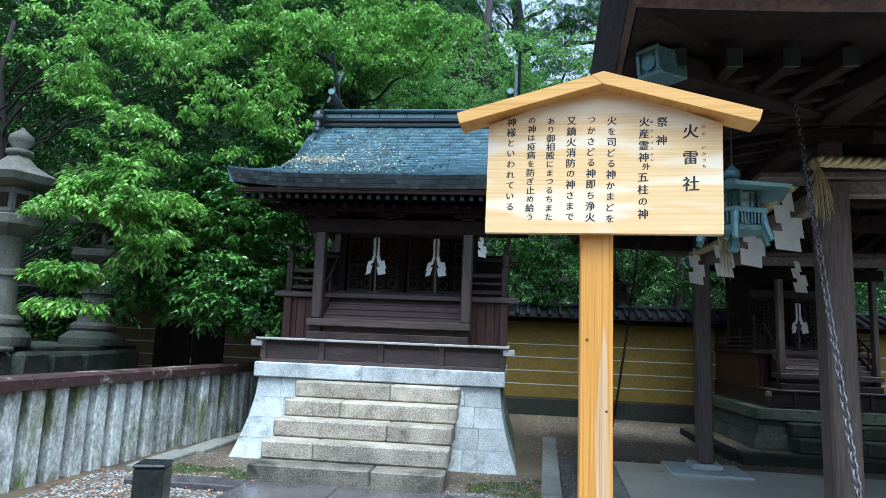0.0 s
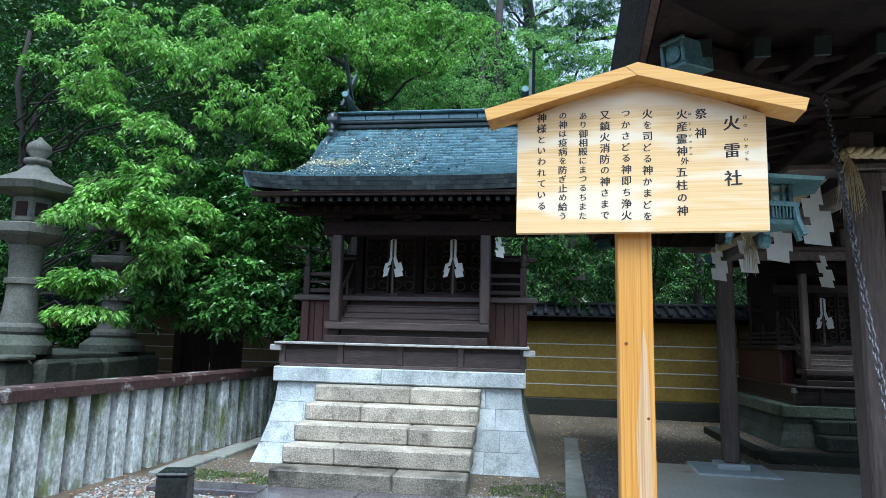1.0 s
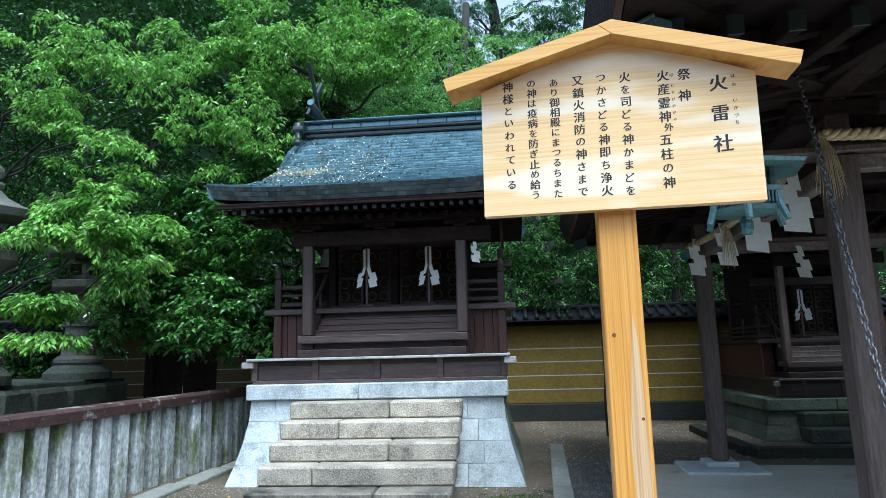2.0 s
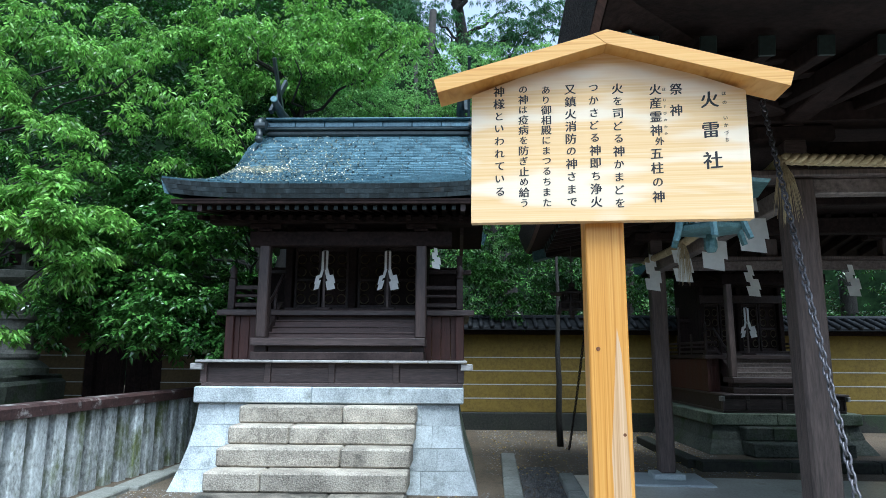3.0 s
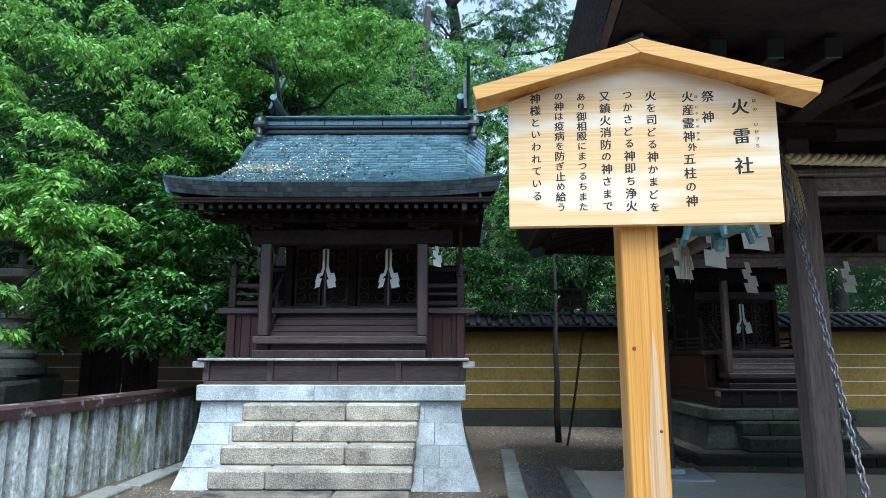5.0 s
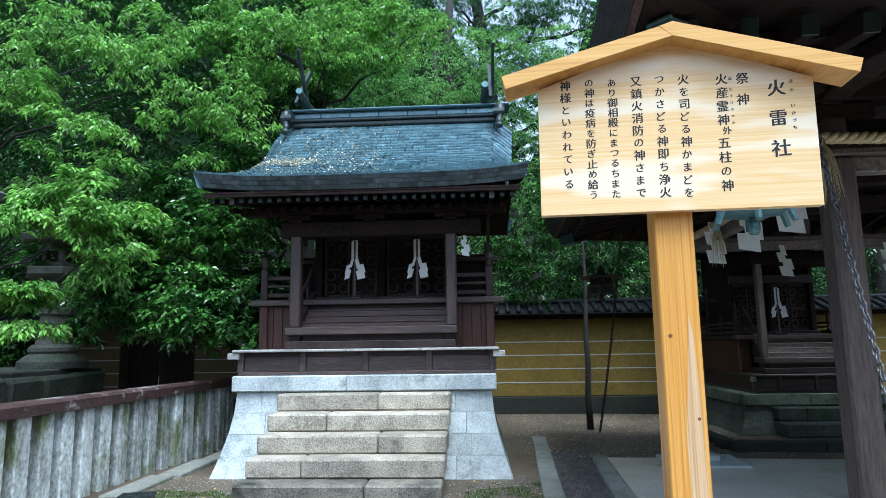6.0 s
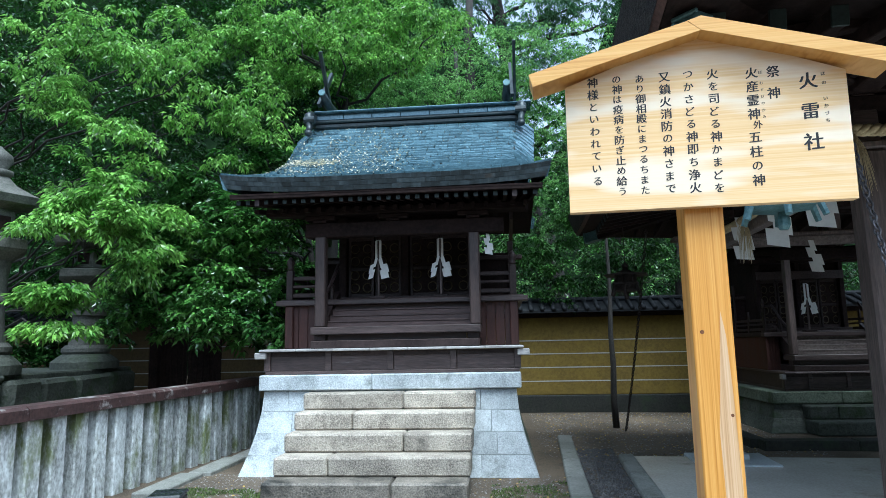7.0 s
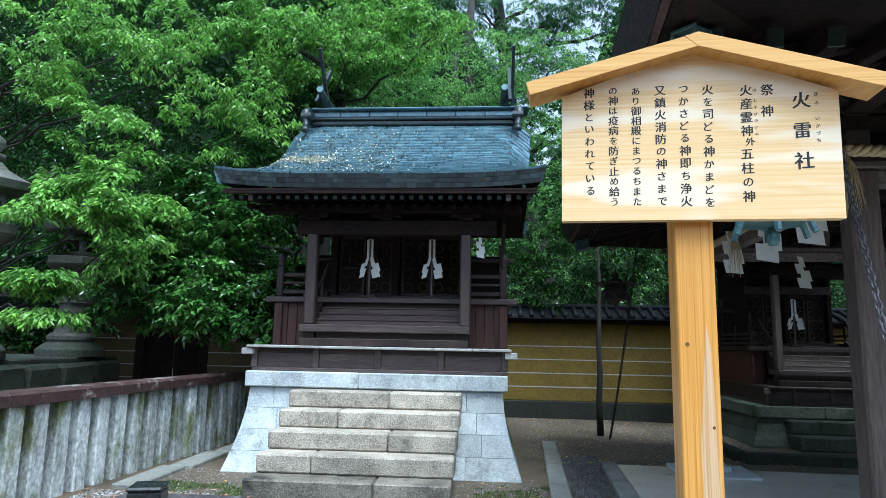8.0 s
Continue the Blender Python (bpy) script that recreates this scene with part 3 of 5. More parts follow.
def stone_lantern(at, s, w):
    o = thing("stone_lantern", at, 8, "tall weathered grey stone lantern on a round base", "lantern", "stone lanterns")
    part("foot", Build().lathe(0, 0, [(0.50 * w, 0), (0.50 * w, 0.12 * s), (0.42 * w, 0.2 * s), (0.34 * w, 0.26 * s)], 24), M_MOSS, o, "mossy carved foot")
    part("base_ring", Build().lathe(0, 0, [(0.33 * w, 0.261 * s), (0.36 * w, 0.3 * s), (0.36 * w, 0.36 * s), (0.30 * w, 0.42 * s)], 24), M_LANTERN, o)
    part("shaft", Build().lathe(0, 0, [(0.27 * w, 0.421 * s), (0.235 * w, 0.7 * s), (0.225 * w, 0.95 * s), (0.27 * w, 0.96 * s), (0.27 * w, 1.03 * s), (0.225 * w, 1.04 * s), (0.235 * w, 1.3 * s), (0.27 * w, 1.5 * s)], 28), M_LANTERN, o, smooth=False)
    part("platform", Build().lathe(0, 0, [(0.28 * w, 1.501 * s), (0.48 * w, 1.62 * s), (0.52 * w, 1.66 * s), (0.52 * w, 1.78 * s), (0.46 * w, 1.8 * s)], 6), M_LANTERN, o, "hexagonal platform stone")
    box = part("firebox", Build().lathe(0, 0, [(0.27 * w, 1.801 * s), (0.30 * w, 1.84 * s), (0.30 * w, 2.16 * s), (0.27 * w, 2.2 * s)], 6), M_LANTERN, o)
    # solid firebox: near-black plates give the shade inside its openings
    for k in range(6):
        a = radians(30 + 60 * k)
        part("window", Build().box(-0.09 * w, 0.09 * w, -0.012, 0.012, 1.9 * s, 2.1 * s, 0.004), M_BLACK, box, "dark plate for a shaded opening", m=pose(0.262 * w * math.cos(a), 0.262 * w * math.sin(a), 0, 0, 0, math.degrees(a) - 90))
    part("roof", Build().lathe(0, 0, [(0.28 * w, 2.201 * s), (0.60 * w, 2.26 * s), (0.66 * w, 2.36 * s), (0.5 * w, 2.43 * s), (0.3 * w, 2.53 * s), (0.16 * w, 2.66 * s)], 6), M_LANTERN, o, "hexagonal roof stone")
    part("finial", Build().lathe(0, 0, [(0.15 * w, 2.661 * s), (0.2 * w, 2.7 * s), (0.2 * w, 2.75 * s), (0.1 * w, 2.78 * s), (0.19 * w, 2.88 * s), (0.17 * w, 2.97 * s), (0.06 * w, 3.05 * s), (0.01, 3.1 * s)], 20), M_LANTERN, o, smooth=True)
    return o


stone_lantern((-5.1, 7.65, 1.1), 0.92, 0.80)
stone_lantern((-5.13, 9.6, 1.1), 0.82, 0.92)


# ---- shrine hall ----
def gohei(parent_at, h, label):
    """A stick with zigzag paper streamers."""
    o = thing("paper_wand", parent_at, 0, label, "paper wand", "paper wands")
    part("stick", Build().box(-0.012, 0.012, -0.012, 0.012, 0, h, 0.003), M_POSTWOOD, o, "thin wooden stick")
    part("stand", Build().box(-0.09, 0.09, -0.06, 0.06, -0.001, 0.03, 0.006), M_DARKWOOD, o)
    part("paper_wrap", Build().box(-0.03, 0.03, 0.0125, 0.0145, h - 0.2, h + 0.01, 0.0005), M_PAPER, o, "white paper behind the stick")
    for s in (-1, 1):
        part("paper_strip", Build().box(0.026 * s - 0.014, 0.026 * s + 0.014, -0.016, -0.0125, h - 0.24, h - 0.005, 0.001), M_PAPER, o, "flat white paper strip")
        bd, x, z = Build(), 0.024 * s, h - 0.24
        for k in range(3):
            wd = 0.040 + 0.012 * k + (0.030 if s > 0 and k > 0 else 0)
            x1, z1 = x + s * 0.016, z - 0.105
            y = -0.02 - 0.010 * k
            bd.prism([(x - wd / 2, z), (x + wd / 2, z + 0.02), (x1 + wd / 2 + 0.012 * s, z1 + 0.02), (x1 - wd / 2 + 0.008 * s, z1)], y, y + 0.002)
            x, z = x1 + s * (0.030 if k % 2 == 0 else -0.020), z1 + 0.035
        part("streamer", bd, M_PAPER, o, "folded white paper streamer")
    return o


def shide(at, yaw, h, label="white zigzag paper streamer hanging from a rope"):
    bd, x, z = Build(), 0.0, 0.0
    for k in range(4):
        wd, hh = h * (0.17 + 0.07 * k), h * 0.36
        x1 = x + h * 0.05
        y = 0.006 * (k % 2)
        bd.prism([(x - wd / 2, z), (x + wd / 2, z - 0.02 * h), (x1 + wd / 2, z - hh), (x1 - wd / 2, z - hh + 0.05 * h)], y, y + 0.0025)
        x, z = x1 + h * (0.10 if k % 2 else -0.12), z - hh * 0.62
    o = loose("paper_streamer", bd, M_PAPER, label, "paper streamer", "paper streamers")
    o.matrix_basis = pose(*at, random.uniform(-6, 6), random.uniform(-8, 8), yaw)
    return o


WOODS = (M_GREYWOOD, M_DARKWOOD)


def hall(name, at, sx, dz, label, base_courses, steps, petals, roof=True):
    o = thing(name, at, 0, label, "shrine", "small shrines")
    top = 1.06 + dz
    M_GREYWOOD, M_DARKWOOD = WOODS
    tall = 0.0 if roof else 0.40

    def B():
        return Build(sx, dz, 1.0 if roof else 0.5)

    # wooden plinth frame on the stone slab
    part("sill", B().box(-1.42, 1.42, 0.06, 2.75, 1.061, 1.10, 0.006), M_GREYWOOD, o, "weathered grey sill")
    for k, x in enumerate((-1.40, -0.70, 0.0, 0.70, 1.40)):
        part("stud", B().box(x - 0.035, x + 0.035, 0.06, 0.14, 1.101, 1.312, 0.004), M_GREYWOOD, o, "silvered stud")
    for a, b in ((-1.364, -0.736), (-0.664, -0.036), (0.036, 0.664), (0.736, 1.364)):
        part("panel", B().box(a, b, 0.085, 0.12, 1.101, 1.262, 0.003), M_GREYWOOD, o, "weathered plank panel")
        part("rail", B().box(a, b, 0.07, 0.13, 1.263, 1.312, 0.003), M_DARKWOOD, o)
    for s in (-1, 1):
        part("side_panel", B().box(min(1.36 * s, 1.41 * s), max(1.36 * s, 1.41 * s), 0.15, 2.72, 1.101, 1.312, 0.004), M_DARKWOOD, o)
        part("beam_end", B().box(min(1.40 * s, 1.53 * s), max(1.40 * s, 1.53 * s), 0.0, 0.12, 1.238, 1.308, 0.008), M_PALEWOOD, o, "pale bleached beam end")
    x = -1.47
    for k in range(7):
        part("deck_plank", B().box(x, x + 0.417, -0.02, 2.78, 1.316, 1.343, 0.006), M_PALEWOOD if dz == 0 else M_GREYWOOD, o, "bleached deck plank")
        x += 0.42
    # lower and upper step beams, porch posts
    part("step_sill", B().box(-0.93, 0.99, 0.14, 0.62, 1.344, 1.432, 0.008), M_DARKWOOD, o)
    for x in (-0.84, 0.92):
        part("block", B().box(x - 0.07, x + 0.07, 0.2, 0.36, 1.433, 1.50, 0.006), M_DARKWOOD, o)
    part("step_back", B().box(-0.76, 0.84, 0.24, 0.28, 1.433, 1.50, 0.004), M_STAIRWOOD, o, "worn back board")
    part("step_beam", B().box(-0.93, 1.01, 0.12, 0.5, 1.501, 1.585, 0.008), M_GREYWOOD, o, "worn step beam")
    for x in (-0.845, 0.95):
        part("porch_post", B().box(x - 0.062, x + 0.062, 0.2, 0.32, 1.586, 2.80 + tall, 0.014), M_PORCHPOST if dz == 0 else M_POSTWOOD, o, "weathered square porch post")
    # wooden stair
    for k in range(5):
        y, z = 0.33 + 0.115 * k, 1.586 + 0.073 * k
        # small shrine: paler wood makes up for light missing on its stair
        part("tread", B().box(-0.79, 0.885, y, y + 0.16, z + 0.052, z + 0.0725, 0.005), M_STAIRWOOD if dz == 0 else M_OLDWOOD, o, "worn wooden tread")
        part("riser", B().box(-0.79, 0.885, y + 0.008, y + 0.04, z, z + 0.0515, 0.003), M_STAIRWOOD if dz == 0 else M_OLDWOOD, o)
    for x in (-0.828, 0.922):
        part("stringer", B().prism_x([(0.3, 1.586), (0.34, 1.70), (0.92, 2.05), (0.98, 1.90), (0.62, 1.586)], x - 0.035, x + 0.035), M_DARKWOOD, o)
        part("stair_rail", B().tube([(x, 0.34, 1.95), (x, 0.6, 2.1), (x, 0.95, 2.38)], 0.022, 8), M_DARKWOOD, o)
        for y, z in ((0.42, 1.98), (0.66, 2.12)):
            part("baluster", B().box(x - 0.016, x + 0.016, y, y + 0.03, z - 0.3, z, 0.004), M_DARKWOOD, o)
    # side skirts under the veranda
    for s in (-1, 1):
        a, b = sorted((0.92 * s + 0.03, 1.37 * s + 0.02))
        for k in range(4):
            u = a + (b - a) * k / 4
            part("skirt_board", B().box(u, u + (b - a) / 4 - 0.004, 0.66, 0.69, 1.344, 1.86, 0.004), M_REDWOOD, o, "red-brown vertical board")
        u = 1.37 * s + 0.02
        part("corner_post", B().box(u - 0.05, u + 0.05, 0.62, 0.72, 1.344, 1.862, 0.008), M_REDWOOD, o)
        part("side_skirt", B().box(u - 0.03, u + 0.03, 0.72, 2.6, 1.344, 1.862, 0.006), M_REDWOOD, o)
    part("veranda", B().box(-1.45, 1.51, 0.60, 2.72, 1.868, 1.935, 0.008), M_DARKWOOD, o, "dark veranda deck")
    part("veranda_edge", B().box(-1.50, 1.56, 0.575, 0.70, 1.862, 1.925, 0.008), M_GREYWOOD, o)
    # railing round the veranda
    for s in (-1, 1):
        u = 1.37 * s + 0.02
        pst = part("rail_post", B().box(u - 0.04, u + 0.04, 0.62, 0.70, 1.936, 2.30, 0.006), M_DARKWOOD, o)
        part("cap", B().lathe(u, 0.66, [(0.03, 2.30), (0.045, 2.33), (0.03, 2.345), (0.05, 2.38), (0.045, 2.42), (0.012, 2.47)], 12), M_DARKWOOD, pst, "onion-shaped cap", True)
        for z, r in ((2.20, 0.024), (2.10, 0.016), (1.99, 0.026)) if roof else ((2.13, 0.02), (2.06, 0.014), (1.98, 0.022)):
            i = 0.95 * s + 0.03
            part("rail", B().box(min(i, u), max(i, u), 0.645, 0.68, z - r, z + r, 0.006), M_DARKWOOD, o)
            part("rail", B().box(u - 0.018, u + 0.018, 0.7, 2.55, z - r, z + r, 0.006), M_DARKWOOD, o)
        for y in (1.3, 1.95, 2.6):
            part("rail_post", B().box(u - 0.03, u + 0.03, y - 0.03, y + 0.03, 1.936, 2.28, 0.006), M_DARKWOOD, o)
        # wing panel closing the veranda at the back
        a, b = sorted((0.93 * s + 0.03, 1.41 * s + 0.02))
        part("wing_panel", B().box(a, b, 1.9, 1.94, 1.936, 2.62, 0.006), M_BLACK, o)
        part("wing_top", B().box(a, b + 0.12 * (s > 0), 1.86, 1.98, 2.52, 2.58, 0.008), M_DARKWOOD, o)
        part("wing_post", B().box(u - 0.04, u + 0.04, 1.86, 1.94, 1.936, 2.78, 0.006), M_DARKWOOD, o)
    # body with lattice doors
    for x in (-0.86, -0.02, 0.90):
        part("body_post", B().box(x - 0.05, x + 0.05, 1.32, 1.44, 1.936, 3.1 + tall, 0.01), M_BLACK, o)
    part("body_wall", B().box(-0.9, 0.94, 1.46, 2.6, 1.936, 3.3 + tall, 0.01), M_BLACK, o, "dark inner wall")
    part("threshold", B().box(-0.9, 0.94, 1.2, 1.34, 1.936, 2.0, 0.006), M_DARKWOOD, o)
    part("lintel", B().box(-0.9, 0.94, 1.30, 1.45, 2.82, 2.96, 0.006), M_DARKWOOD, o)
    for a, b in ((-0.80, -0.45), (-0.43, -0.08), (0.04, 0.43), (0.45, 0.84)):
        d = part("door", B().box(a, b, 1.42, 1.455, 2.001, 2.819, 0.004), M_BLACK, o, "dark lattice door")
        for u0, u1, z0, z1 in ((a, a + 0.035, 2.001, 2.819), (b - 0.035, b, 2.001, 2.819), (a + 0.036, b - 0.036, 2.001, 2.05), (a + 0.036, b - 0.036, 2.77, 2.819), (a + 0.036, b - 0.036, 2.36, 2.40)):
            part("stile", B().box(u0, u1, 1.395, 1.42, z0, z1, 0.004), M_DARKWOOD, d)
        for i in range(2):
            for j in range(4):
                cx, cz = a + 0.09 + i * (b - a - 0.18), 2.13 + 0.17 * j + (0.02 if j > 1 else 0)
                ring = [(cx + 0.06 * math.cos(t * 0.5236), 1.41, cz + 0.06 * math.sin(t * 0.5236)) for t in range(13)]
                part("ring", B().tube(ring, 0.008, 5, False), M_GILT, d, "dull gilt ring")
    # beams and brackets above
    # the porch beam's near-black colour holds the shade under the eaves
    part("porch_beam", B().box(-1.02, 1.30, 0.19, 0.33, 2.63 + tall, 2.80 + tall, 0.01), M_BLACK, o, "long dark porch beam")
    for x in (-0.845, 0.02, 0.95):
        part("bracket", B().box(x - 0.18, x + 0.18, 0.18, 0.34, 2.83 + tall, 2.89 + tall, 0.012), M_BLACK, o)
        part("bearing_block", B().box(x - 0.08, x + 0.08, 0.17, 0.35, 2.801 + tall, 2.829 + tall, 0.006), M_BLACK, o)
    part("eave_beam", B().box(-1.5, 1.55, 0.18, 0.34, 2.891 + tall, 2.975 + tall, 0.01), M_BLACK, o)
    for x in (-0.845, 0.95):
        part("tie_beam", B().tube([(x, 0.3, 2.72 + tall), (x, 0.8, 2.84 + tall), (x, 1.4, 2.9 + tall)], 0.07, 8), M_BLACK, o)
    part("wall_beam", B().box(-1.6, 1.64, 1.3, 1.46, 3.101, 3.22, 0.01), M_BLACK, o)

    def R():
        return Build(sx, dz + tall)

    # roof: a concave copper slope that rolls over at the gables
    half0, half1, y0, yr, z0, zr = 1.82, 1.60, -0.40, 1.22, 3.20, 4.36

    def surf(s, v, lift=0.0):
        e = 1 - v
        half = half1 + (half0 - half1) * max(0.0, e - 0.30) ** 2.2 * 2.19
        z = z0 + (zr - z0) * (0.42 * v + 0.58 * v * v)
        z += 0.07 * abs(s) ** 4 * e ** 3
        edge = max(0.0, abs(s) - 0.83) / 0.17
        z -= 0.30 * edge ** 1.25 * min(1.0, v * 1.6) * (1 - 0.35 * v)
        return (s * half + 0.15 * v, y0 + (yr - y0) * v, z + lift)

    def back(s, v, lift=0.0):
        x, y, z = surf(s, v, lift)
        return (x, 2 * yr - y, z)

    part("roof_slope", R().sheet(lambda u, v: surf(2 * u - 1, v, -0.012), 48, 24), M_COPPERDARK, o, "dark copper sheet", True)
    part("roof_slope", R().sheet(lambda u, v: back(1 - 2 * u, v), 24, 12), M_COPPER, o, "patinated copper sheet", True)

    def band(u, v):
        x, y, z = surf(2 * u - 1, 0)
        return (x * (1 - 0.022 * v), y + 0.055 * v, z - 0.150 * v)
    for k in range(3):
        f0, f1 = k / 3, (k + 1) / 3 - 0.02
        part("eave_course", R().sheet(lambda u, v: band(u, f0 + (f1 - f0) * v), 48, 1).sheet(lambda u, v: (band(u, f1)[0], band(u, f1)[1] + 0.03 * v, band(u, f1)[2]), 48, 1), M_EAVE, o, "stained copper eave course")
    for j in range(3 if roof else 0):
        n = 34
        for k in range(n):
            a, b = (k + 0.5 * (j % 2)) / n + 0.0006, min((k + 1 + 0.5 * (j % 2)) / n - 0.0006, 1.0)
            if b <= a:
                continue
            out = random.uniform(0.002, 0.006)
            p = [band(a, (j + 0.03) / 3), band(b, (j + 0.03) / 3), band(b, (j + 0.97) / 3), band(a, (j + 0.97) / 3)]
            vs = [(x, y - out, z) for x, y, z in p] + [(x, y + 0.01, z) for x, y, z in p]
            part("eave_plate", R().add(vs, [(0, 3, 2, 1), (2, 3, 7, 6), (0, 1, 5, 4), (1, 2, 6, 5), (3, 0, 4, 7)]), M_EAVE, o)
    # gable verges
    for s in (-1, 1):
        bd = R()
        bd.sheet(lambda u, v: tuple(Vector(surf(s, u)) + Vector((-0.05 * s * v, 0, -0.17 * v))), 20, 1)
        bd.sheet(lambda u, v: tuple(Vector(back(s, u)) + Vector((-0.05 * s * v, 0, -0.17 * v))), 20, 1)
        part("verge", bd, M_COPPER, o, "copper verge")
        part("gable", R().prism_x([(0.1, 3.1), (1.22, 4.1), (2.3, 3.1)], 1.2 * s - 0.03, 1.2 * s + 0.03), M_BLACK, o, "dark gable boards")
        part("barge_board", R().prism_x([(-0.3, 3.02), (0.4, 3.22), (1.22, 4.16), (2.0, 3.3), (2.74, 3.02), (2.7, 2.9), (1.95, 3.1), (1.22, 3.92), (0.45, 3.05), (-0.3, 2.92)], 1.42 * s - 0.025, 1.42 * s + 0.025), M_DARKWOOD, o)
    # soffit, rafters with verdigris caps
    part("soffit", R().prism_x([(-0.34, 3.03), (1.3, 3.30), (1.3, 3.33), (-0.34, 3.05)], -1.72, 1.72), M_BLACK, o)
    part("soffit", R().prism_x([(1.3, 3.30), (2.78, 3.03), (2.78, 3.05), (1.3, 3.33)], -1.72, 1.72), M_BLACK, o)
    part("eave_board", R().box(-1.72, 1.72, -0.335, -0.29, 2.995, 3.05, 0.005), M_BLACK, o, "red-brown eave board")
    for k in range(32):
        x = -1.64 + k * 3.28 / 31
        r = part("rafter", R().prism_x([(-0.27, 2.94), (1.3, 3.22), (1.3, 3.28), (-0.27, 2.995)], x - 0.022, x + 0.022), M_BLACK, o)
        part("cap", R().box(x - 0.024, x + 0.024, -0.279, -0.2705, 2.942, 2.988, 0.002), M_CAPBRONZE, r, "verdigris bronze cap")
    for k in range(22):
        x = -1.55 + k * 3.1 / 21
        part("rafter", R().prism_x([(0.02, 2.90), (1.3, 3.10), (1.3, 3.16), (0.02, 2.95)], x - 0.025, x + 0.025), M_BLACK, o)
    # ridge
    if roof:
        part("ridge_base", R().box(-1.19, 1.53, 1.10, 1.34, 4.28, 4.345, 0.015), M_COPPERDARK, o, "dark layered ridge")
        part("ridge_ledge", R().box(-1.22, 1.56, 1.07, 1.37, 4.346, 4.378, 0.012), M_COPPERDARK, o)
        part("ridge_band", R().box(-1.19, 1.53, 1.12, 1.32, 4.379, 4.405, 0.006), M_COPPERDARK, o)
        for k in range(7):
            part("ridge_plate", R().box(-1.20 + k * 0.391, -1.20 + k * 0.391 + 0.388, 1.13, 1.31, 4.406, 4.485, 0.006), M_COPPER, o, "blue-grey copper ridge plate")
        part("ridge_top", R().box(-1.20, 1.72, 1.05, 1.39, 4.486, 4.512, 0.012), M_COPPER, o, "copper ridge capping")
        for s in (-1, 1):
            u = 1.40 * s + 0.17
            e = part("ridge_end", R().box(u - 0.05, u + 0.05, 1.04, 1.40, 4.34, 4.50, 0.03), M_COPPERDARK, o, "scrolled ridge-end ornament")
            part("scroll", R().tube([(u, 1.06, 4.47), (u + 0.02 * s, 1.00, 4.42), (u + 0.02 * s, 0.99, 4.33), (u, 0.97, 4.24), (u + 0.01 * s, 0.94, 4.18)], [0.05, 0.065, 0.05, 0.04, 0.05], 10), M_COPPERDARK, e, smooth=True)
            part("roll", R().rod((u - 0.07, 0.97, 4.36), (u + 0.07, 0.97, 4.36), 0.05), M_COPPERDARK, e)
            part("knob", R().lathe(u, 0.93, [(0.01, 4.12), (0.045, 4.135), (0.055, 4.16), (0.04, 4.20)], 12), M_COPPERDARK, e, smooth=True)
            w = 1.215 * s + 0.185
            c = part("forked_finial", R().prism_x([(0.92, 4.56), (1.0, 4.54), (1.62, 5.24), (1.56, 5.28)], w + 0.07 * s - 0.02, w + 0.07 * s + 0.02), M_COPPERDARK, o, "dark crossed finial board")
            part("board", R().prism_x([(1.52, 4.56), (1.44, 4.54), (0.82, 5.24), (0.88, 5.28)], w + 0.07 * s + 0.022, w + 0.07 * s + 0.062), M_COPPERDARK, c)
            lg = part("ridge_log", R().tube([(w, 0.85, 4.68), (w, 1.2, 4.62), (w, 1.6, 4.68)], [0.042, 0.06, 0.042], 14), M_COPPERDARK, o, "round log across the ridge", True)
            part("end_cap", R().rod((w, 0.83, 4.683), (w, 0.849, 4.68), 0.044, None, 14), M_BRONZE, lg, "pale metal end cap")
        # shingles, lapped course over course
        rest, count = R(), 0
        rows = 25
        for j in range(rows):
            v0, v1 = j / rows, (j + 1.12) / rows
            m = 21
            for i in range(-1, m):
                a = (i + (0.5 if j % 2 else 0.0) + random.uniform(-0.08, 0.08)) / m
                b = a + 0.972 / m
                a, b = max(a, 0.0), min(b, 1.0)
                if b - a < 0.2 / m:
                    continue
                lift = random.uniform(0.004, 0.020)
                p = [surf(2 * a - 1, v0, lift + 0.006), surf(2 * b - 1, v0, lift + 0.006), surf(2 * b - 1, min(v1, 1), 0.001), surf(2 * a - 1, min(v1, 1), 0.001)]
                q = [(x, y + 0.003, z - 0.026) for x, y, z in p[:2]]
                vs, fs = p + q, [(0, 1, 2, 3), (4, 5, 1, 0)]
                if 0.10 < a < 0.84 and 2 <= j and count < 300:
                    part("shingle", R().add(vs, fs), M_COPPER, o)
                    count += 1
                else:
                    rest.add(vs, fs)
        part("shingles", rest, M_COPPER_I, o, "lapped patinated copper shingles", kind="stuff")
        pos = []
        while len(pos) < petals:
            s, v = random.gauss(-0.34, 0.42), random.gauss(0.52, 0.28)
            if abs(s) < 0.95 and 0.03 < v < 0.97 and random.random() < (1.0 if s < 0.1 else 0.15):
                pos.append(surf(s, v, 0.02))
        while len(pos) < petals * 1.35:
            s, v = random.gauss(-0.66, 0.12), random.gauss(0.44, 0.035)
            if -0.95 < s < -0.3:
                pos.append(surf(s, v, 0.022))
        pp = np.array(pos) * [sx, 1, 1] + [0, 0, dz]
        pw = rng.normal(0, 1, (len(pp), 3)) * [1, 1, 0.3]
        pt = tagged(new("fallen_petals", leaves_mesh("fallen_petals", pp, pw, 0.025, 0.020, M_PETAL, 0.0)), "pale yellow petals fallen on copper roof shingles", "petals", "", "stuff")
